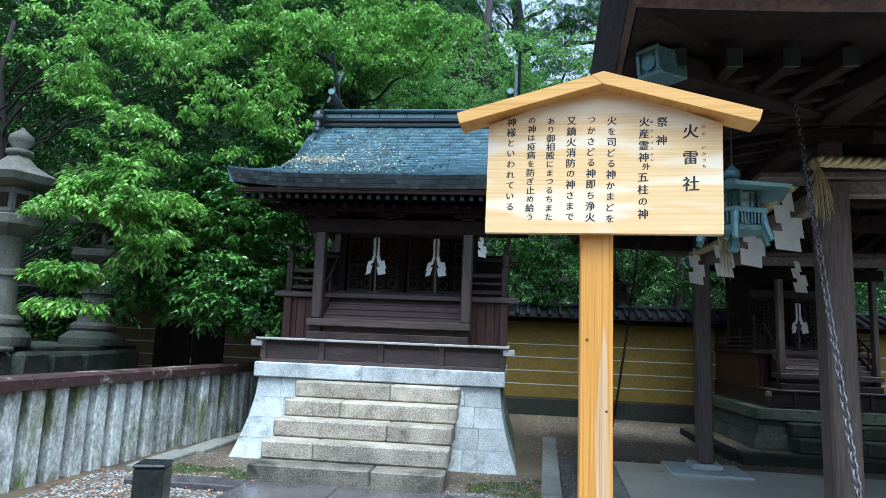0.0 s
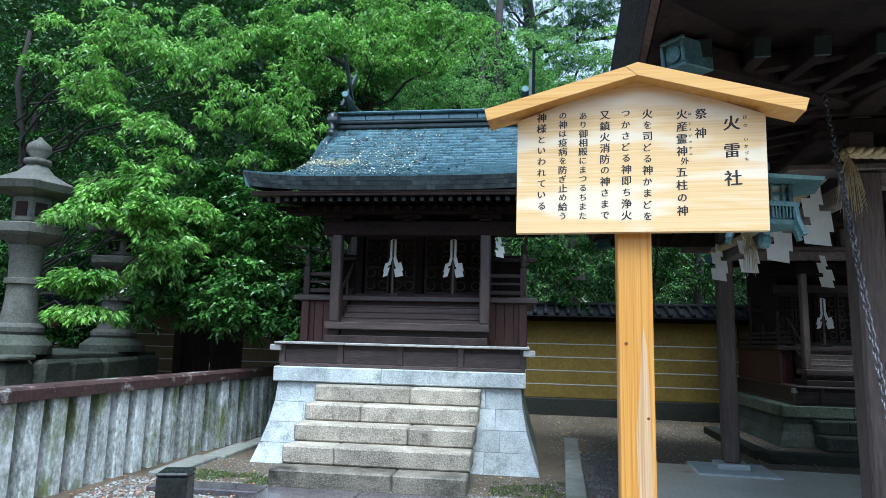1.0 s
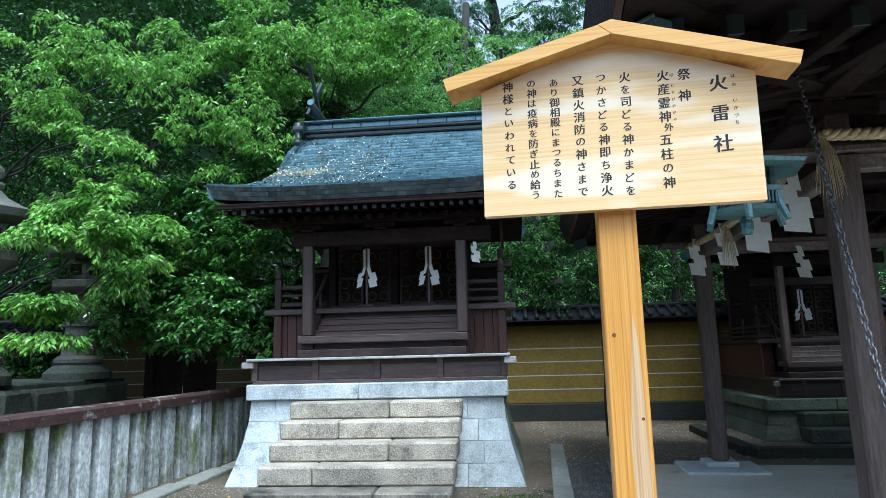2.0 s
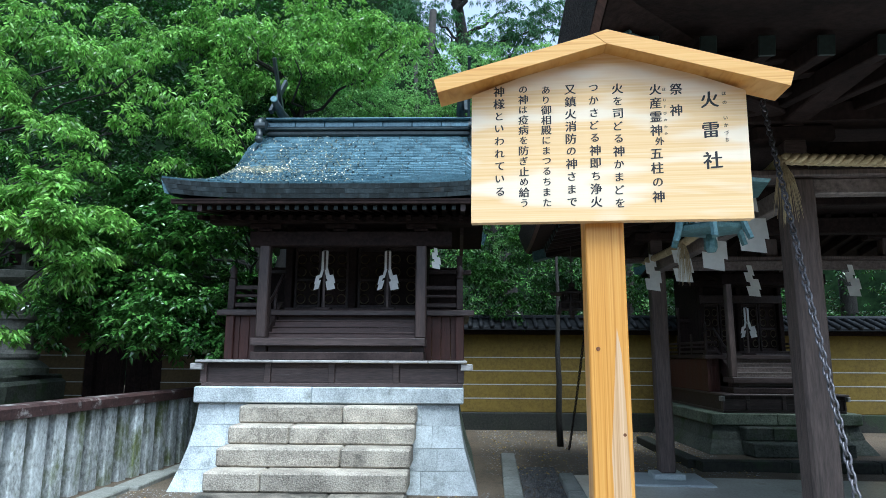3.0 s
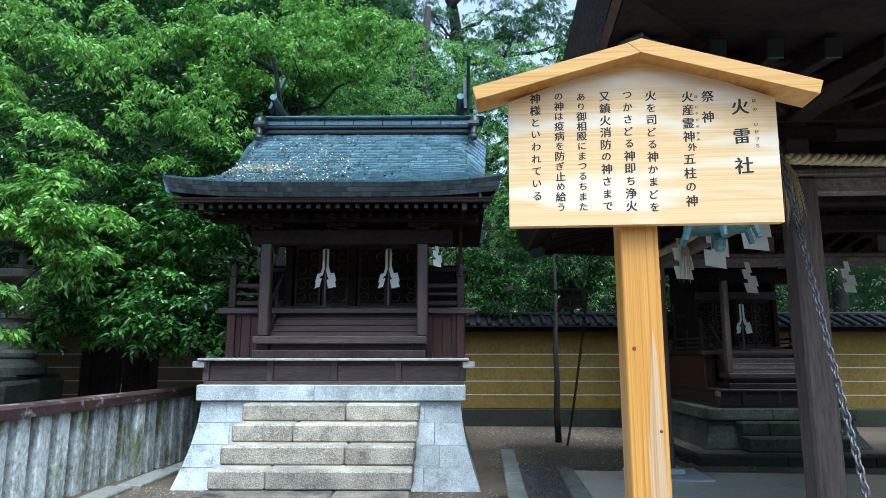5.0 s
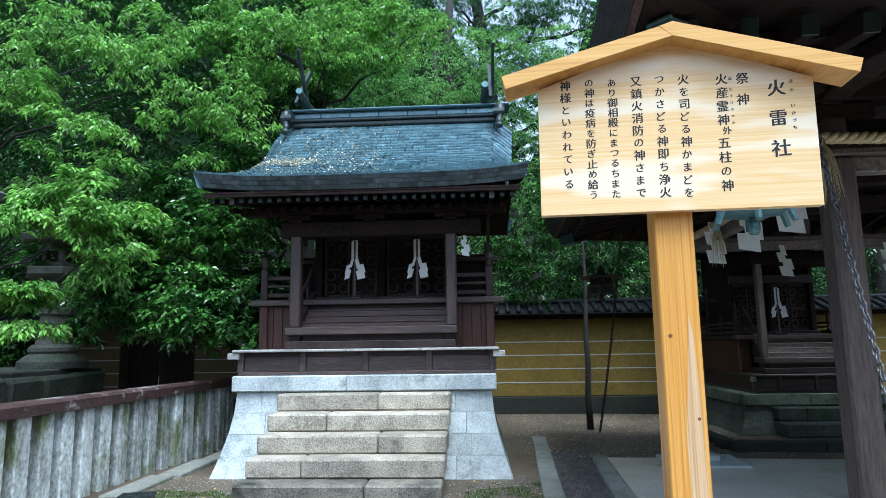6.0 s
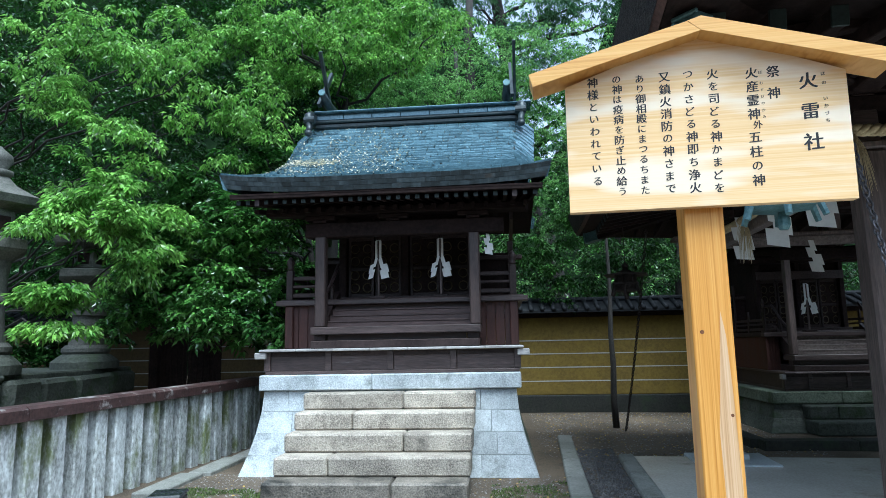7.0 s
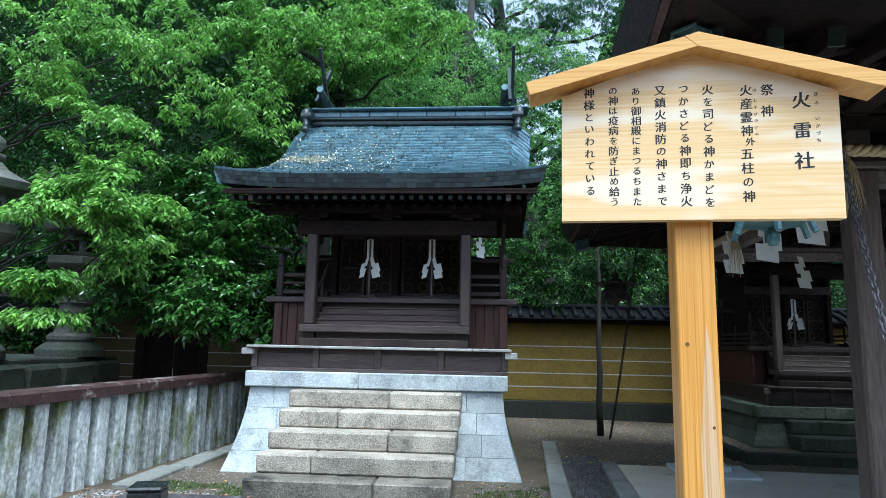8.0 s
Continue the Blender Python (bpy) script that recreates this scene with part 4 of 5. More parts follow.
        pt.location = at
    else:
        part("ridge", R().box(-1.47, 1.55, 1.06, 1.38, 4.30, 4.57, 0.015), M_COPPERDARK, o)
    # stone slab and battered stone base
    for a, b in ((-1.47, -0.2), (-0.197, 1.43)):
        part("slab", Build(sx).box(a, b, 0, 2.9, top - 0.17, top, 0.012), M_STONE if dz == 0 else M_GREENSTONE, o, "pale granite slab" if dz == 0 else "mossy stone slab")
    courses = base_courses
    h = (top - 0.172) / courses
    H = top - 0.172

    def flare(z):
        return 0.20 * (1 - z / H) ** 1.7
    cuts = ((0.0, 0.44, 0.86), (0.0, 0.2, 0.92), (0.0, 0.12, 0.9), (0.0, 0.1, 0.86))
    for k in range(courses):
        za, zb = k * h, (k + 1) * h - 0.004
        fa, fb = flare(za), flare(zb)
        edges = [-1.42 + 2.80 * c for c in cuts[k % 4]] + [1.38]
        for i, (a, b) in enumerate(zip(edges, edges[1:])):
            la, lb = (fa, fb) if i == 0 else (0, 0)
            ra, rb = (fa, fb) if i == len(edges) - 2 else (0, 0)
            vs = [(a - la, 0.05 - fa, za), (b + ra - 0.004, 0.05 - fa, za), (b + rb - 0.004, 0.05 - fb, zb), (a - lb, 0.05 - fb, zb),
                  (a - la, 1.0, za), (b + ra - 0.004, 1.0, za), (b + rb - 0.004, 1.0, zb), (a - lb, 1.0, zb)]
            part("base_stone", Build(sx).add(vs, [(0, 1, 2, 3), (5, 4, 7, 6), (4, 0, 3, 7), (1, 5, 6, 2), (3, 2, 6, 7), (4, 5, 1, 0)]), M_STONE if dz == 0 else M_MOSS, o, "granite base stone")
        for s in (-1, 1):
            for ya, yb in ((1.003, 1.9), (1.903, 2.85)):
                xa, xb = (1.40 * s - 0.02 + fa * s), (1.40 * s - 0.02 + fb * s)
                vs = [(xa, ya, za), (xa, yb, za), (xb, yb, zb), (xb, ya, zb), (0, ya, za), (0, yb, za), (0, yb, zb), (0, ya, zb)]
                part("base_stone", Build(sx).add(vs, [(0, 1, 2, 3), (7, 6, 5, 4), (0, 3, 7, 4), (1, 5, 6, 2), (3, 2, 6, 7)]), M_GREENSTONE if dz == 0 else M_MOSS, o, "green mossy base stone")
    # stone steps, long blocks
    n = steps
    rise = (top - 0.185) / n
    for k in range(n):
        zt = rise * (k + 1)
        yf = -0.20 - 0.258 * (n - 1 - k)
        xl, xr = -0.945 + 0.012 * k - 0.01 * (k == 0), 0.905 + 0.009 * k
        cut = xl + (xr - xl) * (0.63, 0.28, 0.64, 0.33, 0.585)[k % 5]
        for a, b in ((xl, cut - 0.003), (cut + 0.003, xr)):
            bd = Build(sx).box(a, b, yf, yf + (0.4 if k < n - 1 else 0.245), zt - rise + 0.004, zt, 0.016)
            part("step_stone", bd, M_MOSS if dz else M_DARKSTEP if k == 0 else M_STEP, o, "dark wet lowest step block" if k == 0 else "rough granite step block")
    return o


hall("shrine", (-0.09, 7.4, 0), 1.0, 0.0, "small dark timber shrine with copper roof on granite base", 4, 5, 1250)
gohei((-0.345, 8.12, 1.935), 0.72, "folded white paper wand before the shrine doors")
gohei((0.425, 8.12, 1.935), 0.72, "folded white paper wand before the shrine doors")
shide((1.02, 7.66, 2.62), 20, 0.24, "small white paper streamer under the eaves")
hall("small_shrine", (6.2, 10.35, 0), 0.77, -0.49, "smaller dark timber shrine on mossy stone base", 2, 2, 20, False)
gohei((5.99, 11.0, 1.445), 0.75, "folded white paper wand in the small shrine")


# ---- notice board ----
def notice_board():
    o = thing("notice_board", (1.6065, 1.8755, 0), -4.56, "new cedar notice board with black brush lettering and little roof", "notice board")
    zb = 1.681
    bd = Build().prism([(-0.2965, zb), (0.2965, zb), (0.2995, 1.965), (0.003, 2.082), (-0.2945, 1.975)], 0.0, 0.026)
    board = part("board", bd, M_BOARD, o, "planed pale cedar board")
    post = part("post", Build().box(-0.049, 0.034, 0.0265, 0.11, -0.2, 2.03, 0.003), M_TIMBER, o, "square cedar post")
    pale = [(0.006, 0.9), (0.030, 0.9), (0.031, 1.10), (0.027, 1.28), (0.022, 1.40), (0.014, 1.455), (0.011, 1.42), (0.003, 1.31), (-0.006, 1.2), (-0.002, 1.0)]
    part("sapwood_streak", Build().prism([(x - 0.004, z) for x, z in pale], 0.0260, 0.0268), M_SAPWOOD, post, "pale sapwood streak")
    for x, z, r in ((-0.030, 1.41, 0.0045), (0.018, 1.235, 0.0035)):
        part("knot", Build().rod((x, 0.0258, z), (x, 0.0268, z), r, None, 12), M_KNOT, o, "small dark knot")
    # roof boards, mitred at the top
    for s in (-1, 1):
        tip = (0.379 * s + 0.003, 1.982 if s > 0 else 1.996)
        top = (0.003, 2.097)
        d = Vector((tip[0] - top[0], tip[1] - top[1]))
        nrm = Vector((-d.y, d.x)).normalized() * (1 if s < 0 else -1)
        if nrm.y > 0:
            nrm = -nrm
        th = 0.031
        low = (tip[0] + nrm.x * th, tip[1] + nrm.y * th)
        ltop = (0.003, 2.097 - th * 1.04)
        if s > 0:
            top, ltop = (-0.026, 2.0885), (0.0015, 2.0645)
            poly = [top, (0.003, 2.0975), tip, low, ltop]
        else:
            poly = [(-0.027, 2.0875), (0.0005, 2.0640), low, tip]
        part("roof_board", Build().prism(poly, -0.046, 0.036), M_ROOFBOARD, o, "thin cedar roof board")
    return o, board


sign, sign_board = notice_board()


def letters(parent, name, chars, size, label=""):
    """One column of brush characters: rows of (character, x, z, size)."""
    for ch, x, z, s in chars:
        bd = Build()
        cu = bpy.data.curves.new("glyph", "FONT")
        cu.body, cu.size, cu.align_x, cu.align_y = ch, s, "CENTER", "CENTER"
        cu.resolution_u = 3
        ob = bpy.data.objects.new("glyph", cu)
        scene.collection.objects.link(ob)
        bpy.context.view_layer.update()
        me = bpy.data.meshes.new_from_object(ob.evaluated_get(bpy.context.evaluated_depsgraph_get()))
        pts = np.array([v.co[:] for v in me.vertices])
        if len(pts):
            mid = (pts.min(0) + pts.max(0)) / 2
            if ch in "いうつのるめ":
                mid = np.array((mid[0], mid[1], 0))
            slant = 0.05
            for j, (dx, dz) in enumerate(((0, 0), (0.026, 0.008), (-0.026, -0.008))):
                bd.add([(x + (p[0] - mid[0]) + dx * s, -0.0003 - 0.0001 * j, z + (p[1] - mid[1]) + slant * (p[0] - mid[0]) + dz * s) for p in pts], [tuple(f.vertices) for f in me.polygons])
        bpy.data.objects.remove(ob)
        bpy.data.meshes.remove(me)
        bpy.data.curves.remove(cu)
        if bd.v:
            part(name, bd, M_INK, parent, label)


def column(text, x0, z0, x1, z1, s):
    n = len(text)
    return [(ch, x0 + (x1 - x0) * i / (n - 1), z0 + (z1 - z0) * i / (n - 1), 0.94 * s * (0.88 if ch in "をどるかまつさちあいりにたのはぎめうとわれてでむすびみほづ" else 1.0)) for i, ch in enumerate(text)]


for row in (("火", 0.2225, 1.9464, 0.040), ("雷", 0.221, 1.8773, 0.039), ("社", 0.221, 1.8094, 0.041)):
    letters(sign_board, "title_character", [row], 0)
letters(sign_board, "gloss_character", column("ほの", 0.2535, 1.9591, 0.2535, 1.9385, 0.012), 0)
letters(sign_board, "gloss_character", column("いかづち", 0.2535, 1.903, 0.2531, 1.8538, 0.012), 0)
letters(sign_board, "character", column("祭神", 0.1535, 1.9733, 0.151, 1.9243, 0.030), 0)
letters(sign_board, "character", column("火産霊神", 0.1092, 1.9741, 0.1068, 1.8799, 0.029) + [("外", 0.1131, 1.8552, 0.020)] + column("五柱の神", 0.105, 1.827, 0.1042, 1.7314, 0.029), 0)
letters(sign_board, "gloss_character", [("ほ", 0.1275, 1.9738, 0.009)] + column("むすびのかみ", 0.1276, 1.949, 0.1276, 1.8719, 0.009), 0)
for text, x0, z0, x1, z1, s in (("火を司どる神かまどを", 0.028, 1.9794, 0.0235, 1.7194, 0.0275), ("つかさどる神即ち浄火", -0.0241, 1.983, -0.0259, 1.7228, 0.0275),
                                ("又鎮火消防の神さまで", -0.075, 1.9812, -0.0775, 1.7233, 0.0275), ("あり御相殿にまつるちまた", -0.1285, 1.9821, -0.1313, 1.7234, 0.025),
                                ("の神は疫病を防ぎ止め給う", -0.1792, 1.985, -0.1805, 1.7234, 0.025), ("神様といわれている", -0.2333, 1.982, -0.233, 1.7499, 0.0275)):
    letters(sign_board, "character", column(text, x0, z0, x1, z1, s), 0)


# ---- open pavilion with a bark roof ----
def pavilion():
    o = thing("pavilion", (3.41, 4.46, 0), -3.3, "open old timber pavilion under thick cypress-bark roof", "pavilion")
    xr, yb = 5.2, 3.5
    for x, y in ((0, 0), (0, yb), (xr, 0), (xr, yb)):
        p = part("post", Build().box(x - 0.085, x + 0.085, y - 0.085, y + 0.085, 0.13, 2.50, 0.016), M_POSTWOOD, o, "weathered square post")
        part("foot_block", Build().box(x - 0.17, x + 0.17, y - 0.15, y + 0.15, 0.065, 0.13, 0.012), M_PLINTH, p, "blue-grey footing block")
        part("footing", Build().box(x - 0.42, x + 0.42, y - 0.38, y + 0.35, 0.0, 0.064, 0.012), M_PLINTH, p, "blue-grey footing slab")
    # beams between posts
    for y in (0, yb):
        part("tie_beam", Build().box(0.086, xr - 0.086, y - 0.05, y + 0.05, 2.40, 2.50, 0.008), M_OLDWOOD, o, "silvered tie beam")
        part("head_beam", Build().box(-0.45, xr + 0.45, y - 0.11, y + 0.11, 2.501, 2.545, 0.008), M_POSTWOOD, o)
        part("purlin", Build().box(-0.9, xr + 0.9, y - 0.08, y + 0.08, 2.86, 3.0, 0.01), M_BLACK, o)
        for x in (0, 1.3, 2.6, 3.9, xr):
            part("strut", Build().box(x - 0.07, x + 0.07, y - 0.06, y + 0.06, 2.546, 2.86, 0.01), M_GREYWOOD if x == 0 else M_POSTWOOD, o)
            part("bracket", Build().box(x - 0.25, x + 0.25, y - 0.07, y + 0.07, 2.74, 2.855, 0.02), M_BLACK, o)
    for x in (0, xr):
        part("side_beam", Build().box(x - 0.05, x + 0.05, 0.086, yb - 0.086, 2.36, 2.48, 0.008), M_OLDWOOD, o, "silvered side beam")
        part("purlin", Build().box(x - 0.08, x + 0.08, -0.9, yb + 0.9, 2.861, 2.999, 0.01), M_BLACK, o)
    for y in (-0.02, 1.1, 2.3):
        part("cross_beam", Build().box(0.1, xr - 0.1, y + 0.1, y + 0.24, 2.62, 2.78, 0.01), M_BLACK, o)
    # roof with deep eaves: underside boards, rafters, fascia and thick bark
    ex, ey = 1.62, 1.62
    X0, X1, Y0, Y1 = -ex, xr + ex, -ey, yb + ey
    cx, cy = xr / 2, yb / 2

    def up(u):
        """Rise of the eave towards its ends."""
        return 0.13 * abs(2 * u - 1) ** 3

    def left(out):
        """The bark edge leans out less along this side."""
        return X0 + 0.21 - 0.04 * min(out / 0.052, 1.0) - 0.09 * min(max(out - 0.052, 0.0) / 0.1, 1.0)

    def edge(side, u, out, z):
        if side == 0:
            return (left(out) + (X1 + out - left(out)) * u, Y0 - out, z + up(u))
        if side == 1:
            return (X1 + out, Y0 - out + (Y1 - Y0 + 2 * out) * u, z + up(u))
        if side == 2:
            return (X1 + out - (X1 + out - left(out)) * u, Y1 + out, z + up(u))
        return (left(out), Y1 + out - (Y1 - Y0 + 2 * out) * u, z + up(u))

    for side in range(4):
        part("fascia", Build().sheet(lambda u, v: edge(side, u, 0.01 * (1 - v) + 0.05 * v, 2.745 + 0.04 * v), 24, 1), M_FASCIA, o, "reddish worn fascia board")
        part("bark_edge", Build().sheet(lambda u, v: edge(side, u, 0.052 + 0.10 * v, 2.785 + 0.27 * v + 0.01 * math.sin(40 * u)), 60, 6), M_BARK_ROOF, o, "thick layered cypress bark edge")

        def slope(u, v):
            a = Vector(edge(side, u, 0.15, 3.055))
            rx = X0 + 2.4 + (X1 - X0 - 4.8) * u if side == 0 else X1 - 2.4 - (X1 - X0 - 4.8) * u if side == 2 else X1 - 2.4 if side == 1 else X0 + 2.4
            b = Vector((rx, cy, 5.0))
            p = a.lerp(b, v)
            p.z = a.z + (b.z - a.z) * (0.6 * v + 0.4 * v * v)
            return tuple(p)
        part("bark_roof", Build().sheet(slope, 20, 12), M_BARK_ROOF, o, "dark cypress bark roof", True)

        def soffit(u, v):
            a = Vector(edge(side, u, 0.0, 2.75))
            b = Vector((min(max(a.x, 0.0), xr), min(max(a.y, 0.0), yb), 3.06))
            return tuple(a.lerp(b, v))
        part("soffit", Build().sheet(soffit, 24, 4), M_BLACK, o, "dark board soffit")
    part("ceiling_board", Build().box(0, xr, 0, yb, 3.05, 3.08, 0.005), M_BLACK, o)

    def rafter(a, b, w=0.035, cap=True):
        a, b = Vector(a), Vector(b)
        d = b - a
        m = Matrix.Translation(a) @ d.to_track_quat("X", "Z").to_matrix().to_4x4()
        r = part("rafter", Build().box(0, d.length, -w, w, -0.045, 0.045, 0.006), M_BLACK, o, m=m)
        if cap:
            part("cap", Build().box(-0.015, 0.0, -w - 0.004, w + 0.004, -0.048, 0.048, 0.004), M_CAPBRONZE, r, "verdigris bronze cap")

    x = -1.165
    while x < xr + 1.2:
        for y, s in ((-1.22, 1), (yb + 1.22, -1)):
            rafter((x, y, 2.775 + 0.5 * up((x - X0) / (X1 - X0))), (x, y + 1.3 * s, 3.0), 0.034)
        x += 0.26
    y = -0.9
    while y < yb + 1.0:
        for x, s in ((-1.22, 1), (xr + 1.22, -1)):
            rafter((x, y, 2.775 + 0.5 * up((y - Y0) / (Y1 - Y0))), (x + 1.3 * s, y, 3.0), 0.034)
        y += 0.26
    # hip rafters with big bronze shoes
    for x, y, sx, sy in ((0, 0, -1, -1), (0, yb, -1, 1), (xr, 0, 1, -1), (xr, yb, 1, 1)):
        a, b = Vector((x + 1.31 * sx, y + 1.28 * sy, 2.785)), Vector((x, y, 2.99))
        d = b - a
        m = Matrix.Translation(a) @ d.to_track_quat("X", "Z").to_matrix().to_4x4()
        h = part("hip_rafter", Build().box(0.002, d.length, -0.057, 0.057, -0.073, 0.057, 0.01), M_BLACK, o, "heavy hip rafter", m=m)
        sh = part("bronze_shoe", Build().box(0.0, 0.22, -0.060, 0.060, -0.076, 0.060, 0.006).box(-0.02, 0.0, -0.066, 0.066, -0.084, -0.062, 0.006).box(-0.02, 0.0, -0.066, 0.066, 0.045, 0.066, 0.006).box(-0.02, 0.0, -0.066, -0.045, -0.062, 0.045, 0.004).box(-0.02, 0.0, 0.045, 0.066, -0.062, 0.045, 0.004), M_BRONZE, h, "verdigris bronze shoe")
        part("crest", Build().rod((-0.012, 0, -0.01), (-0.001, 0, -0.01), 0.04, None, 16), M_BRONZE, h, "round crest")
    return o


pav = pavilion()


# straw rope round the pavilion, with tufts and paper streamers
def twisted_rope(pts, r, label):
    o = thing("straw_rope", (0, 0, 0), 0, label, "rope", "straw ropes")
    path = []
    for a, b, sag in pts:
        a, b = Vector(a), Vector(b)
        n = int((b - a).length / 0.02)
        path += [a.lerp(b, i / n) - Vector((0, 0, sag * 4 * (i / n) * (1 - i / n))) for i in range(n)]
    for k in range(3):
        strand = []
        for i, p in enumerate(path):
            d = (path[min(i + 1, len(path) - 1)] - path[max(i - 1, 0)]).normalized()
            w = d.cross(Vector((0, 0, 1))).normalized()
            a = i * 0.02 / 0.16 * 2 * math.pi + k * 2.094
            strand.append(p + (w * math.cos(a) + Vector((0, 0, 1)) * math.sin(a)) * r * 0.5)
        part("strand", Build().tube(strand, r * 0.62, 7), M_ROPE, o, smooth=True)
    return o


def local(x, y, z):
    return pav.matrix_basis @ Vector((x, y, z))


twisted_rope([(local(-0.13, -0.15, 2.60), local(2.8, -0.15, 2.57), 0.03)], 0.036, "twisted straw rope tied along the pavilion front")
twisted_rope([(local(-0.12, -0.14, 2.60), local(-0.12, 3.6, 2.52), 0.10)], 0.036, "twisted straw rope tied along the pavilion side")


def straw_tuft(at):
    bd = Build()
    for _ in range(46):
        a, s = random.uniform(0, 6.28), random.uniform(0.02, 0.09)
        p = Vector(at)
        q = p + Vector((math.cos(a) * s, math.sin(a) * s, -random.uniform(0.2, 0.42)))
        bd.tube([p, (p + q) / 2 + Vector((math.cos(a) * 0.01, 0, 0.03)), q], [0.003, 0.0022, 0.001], 4, False)
    loose("straw_tuft", bd, M_ROPE, "loose straw tuft hanging from the rope", "straw", "straw tufts")


for p in (local(-0.13, -0.17, 2.57), local(-0.14, 1.9, 2.46), local(2.1, -0.17, 2.55)):
    straw_tuft(p)
for p in (local(0.58, -0.17, 2.56), local(1.7, -0.17, 2.55)):
    shide(p, 0, 0.34)
for y, h in ((0.35, 0.42), (1.05, 0.42), (2.05, 0.40), (3.1, 0.40)):
    shide(local(-0.14, y, 2.53 - 0.03 * (1 < y < 3)), -30, h)
for x in (1.0, 2.1, 2.9):
    shide(local(x, 3.36, 2.44), 5, 0.36)


# ---- bronze hanging lantern ----
def hanging_lantern(at, top, label, M_BRONZE=M_BRONZE, M_PAPER=M_PAPER):
    o = thing("hanging_lantern", at, 14, label, "lantern", "hanging lanterns")
    R = 0.158
    part("base", Build().lathe(0, 0, [(0.03, -0.012), (R * 0.98, 0.0), (R * 1.02, 0.02), (R * 0.95, 0.03)], 6), M_BRONZE, o)
    rail = part("rail", Build().lathe(0, 0, [(R * 1.10, 0.085), (R * 1.13, 0.09), (R * 1.13, 0.108), (R * 1.0, 0.11), (R * 1.0, 0.085)], 6), M_BRONZE, o)
    for k in range(6):
        a0, a1 = radians(60 * k), radians(60 * k + 60)
        c = Vector((math.cos(a0), math.sin(a0), 0))
        part("leg", Build().tube([c * R * 0.97 + Vector((0, 0, 0.11)), c * R * 1.05 + Vector((0, 0, 0.02)), c * R * 1.22 + Vector((0, 0, -0.055))], [0.016, 0.018, 0.016], 6), M_BRONZE, o)
        for i in range(1, 9):
            p = Vector((math.cos(a0), math.sin(a0), 0)).lerp(Vector((math.cos(a1), math.sin(a1), 0)), i / 9) * R * 1.05
            part("spindle", Build().box(p.x - 0.004, p.x + 0.004, p.y - 0.004, p.y + 0.004, 0.03, 0.086, 0.001), M_BRONZE, rail)
        d = (Vector((math.cos(a1), math.sin(a1), 0)) - c).normalized()
        for u, wd in ((0.0, 0.012), (1.0, 0.012), (0.27, 0.007), (0.73, 0.007)):
            p = c.lerp(Vector((math.cos(a1), math.sin(a1), 0)), u) * R * 0.84
            part("mullion", Build().box(p.x - wd, p.x + wd, p.y - wd, p.y + wd, 0.03, 0.204, 0.003), M_BRONZE, o)
        for z in (0.115, 0.155, 0.195):
            part("bar", Build().tube([c * R * 0.83 + Vector((0, 0, z)), Vector((math.cos(a1), math.sin(a1), 0)) * R * 0.83 + Vector((0, 0, z))], 0.006, 5), M_BRONZE, o)
    part("lining", Build().lathe(0, 0, [(R * 0.74, 0.03), (R * 0.74, 0.204)], 6), M_PAPER, o, "pale paper lining")
    part("roof", Build().lathe(0, 0, [(R * 0.9, 0.205), (R * 1.84, 0.196), (R * 1.92, 0.212), (R * 1.3, 0.222), (R * 0.7, 0.240), (R * 0.3, 0.270), (R * 0.22, 0.290)], 6), M_BRONZE, o, "hexagonal bronze roof")
    part("knob", Build().lathe(0, 0, [(0.028, 0.291), (0.042, 0.308), (0.040, 0.335), (0.016, 0.355), (0.008, 0.37)], 14), M_BRONZE, o, "round knob", True)
    part("drop", Build().lathe(0, 0, [(0.02, -0.10), (0.03, -0.08), (0.03, -0.05), (0.02, -0.013)], 8), M_BRONZE, o)
    part("hanger", Build().tube([(0, 0, 0.36), (0, 0, top)], 0.005, 6), M_RUST_SHADE, o, "iron hanging rod")


hanging_lantern((2.53, 3.64, 2.005), 0.92, "verdigris bronze hexagonal lantern hung from the eaves")
# far lantern: bronze and lining both swapped for a dark colour, as eave shade
hanging_lantern((2.72, 8.55, 1.975), 0.85, "bronze lantern hung from the far eaves, coloured dark for shade", M_RUST_SHADE, M_RUST_SHADE)


def chain(a, b, link, r, mat, label, sag=0.0):
    """Interlocking links from a to b."""
    o = thing("chain", a, 0, label, "chain", "anchor chains")
    a, b = Vector(a), Vector(b)
    n = int((b - a).length / (link * 0.74))
    pts = []
    for i in range(14):
        t = 2 * math.pi * i / 14
        pts.append((link * 0.26 * math.cos(t), 0, link * 0.5 * math.sin(t) * (1.06 if abs(math.sin(t)) < 0.9 else 1)))
    me = Build().tube(pts + [pts[0]], r, 6, False).mesh("link", mat, True)
    d = b - a
    for i in range(n):
        u = (i + 0.5) / n
        p = d * u - Vector((0, 0, sag * 4 * u * (1 - u)))
        q = d - Vector((0, 0, sag * 4 * (1 - 2 * u)))
        m = Matrix.Translation(p) @ q.to_track_quat("Z", "Y").to_matrix().to_4x4() @ pose(0, 0, 0, 0, 0, 45 + 90 * (i % 2) + random.uniform(-9, 9))
        part("link", me, None, o, m=m)


chain((3.04, 4.04, 2.86), (2.78, 2.86, 0.05), 0.050, 0.0054, M_CHAIN, "heavy steel chain running from the eaves to the ground")
chain((3.02, 8.6, 2.75), (2.93, 10.3, 0.04), 0.06, 0.0065, M_RUST_SHADE, "dark rusty chain running from the far eaves to the ground", 0.12)


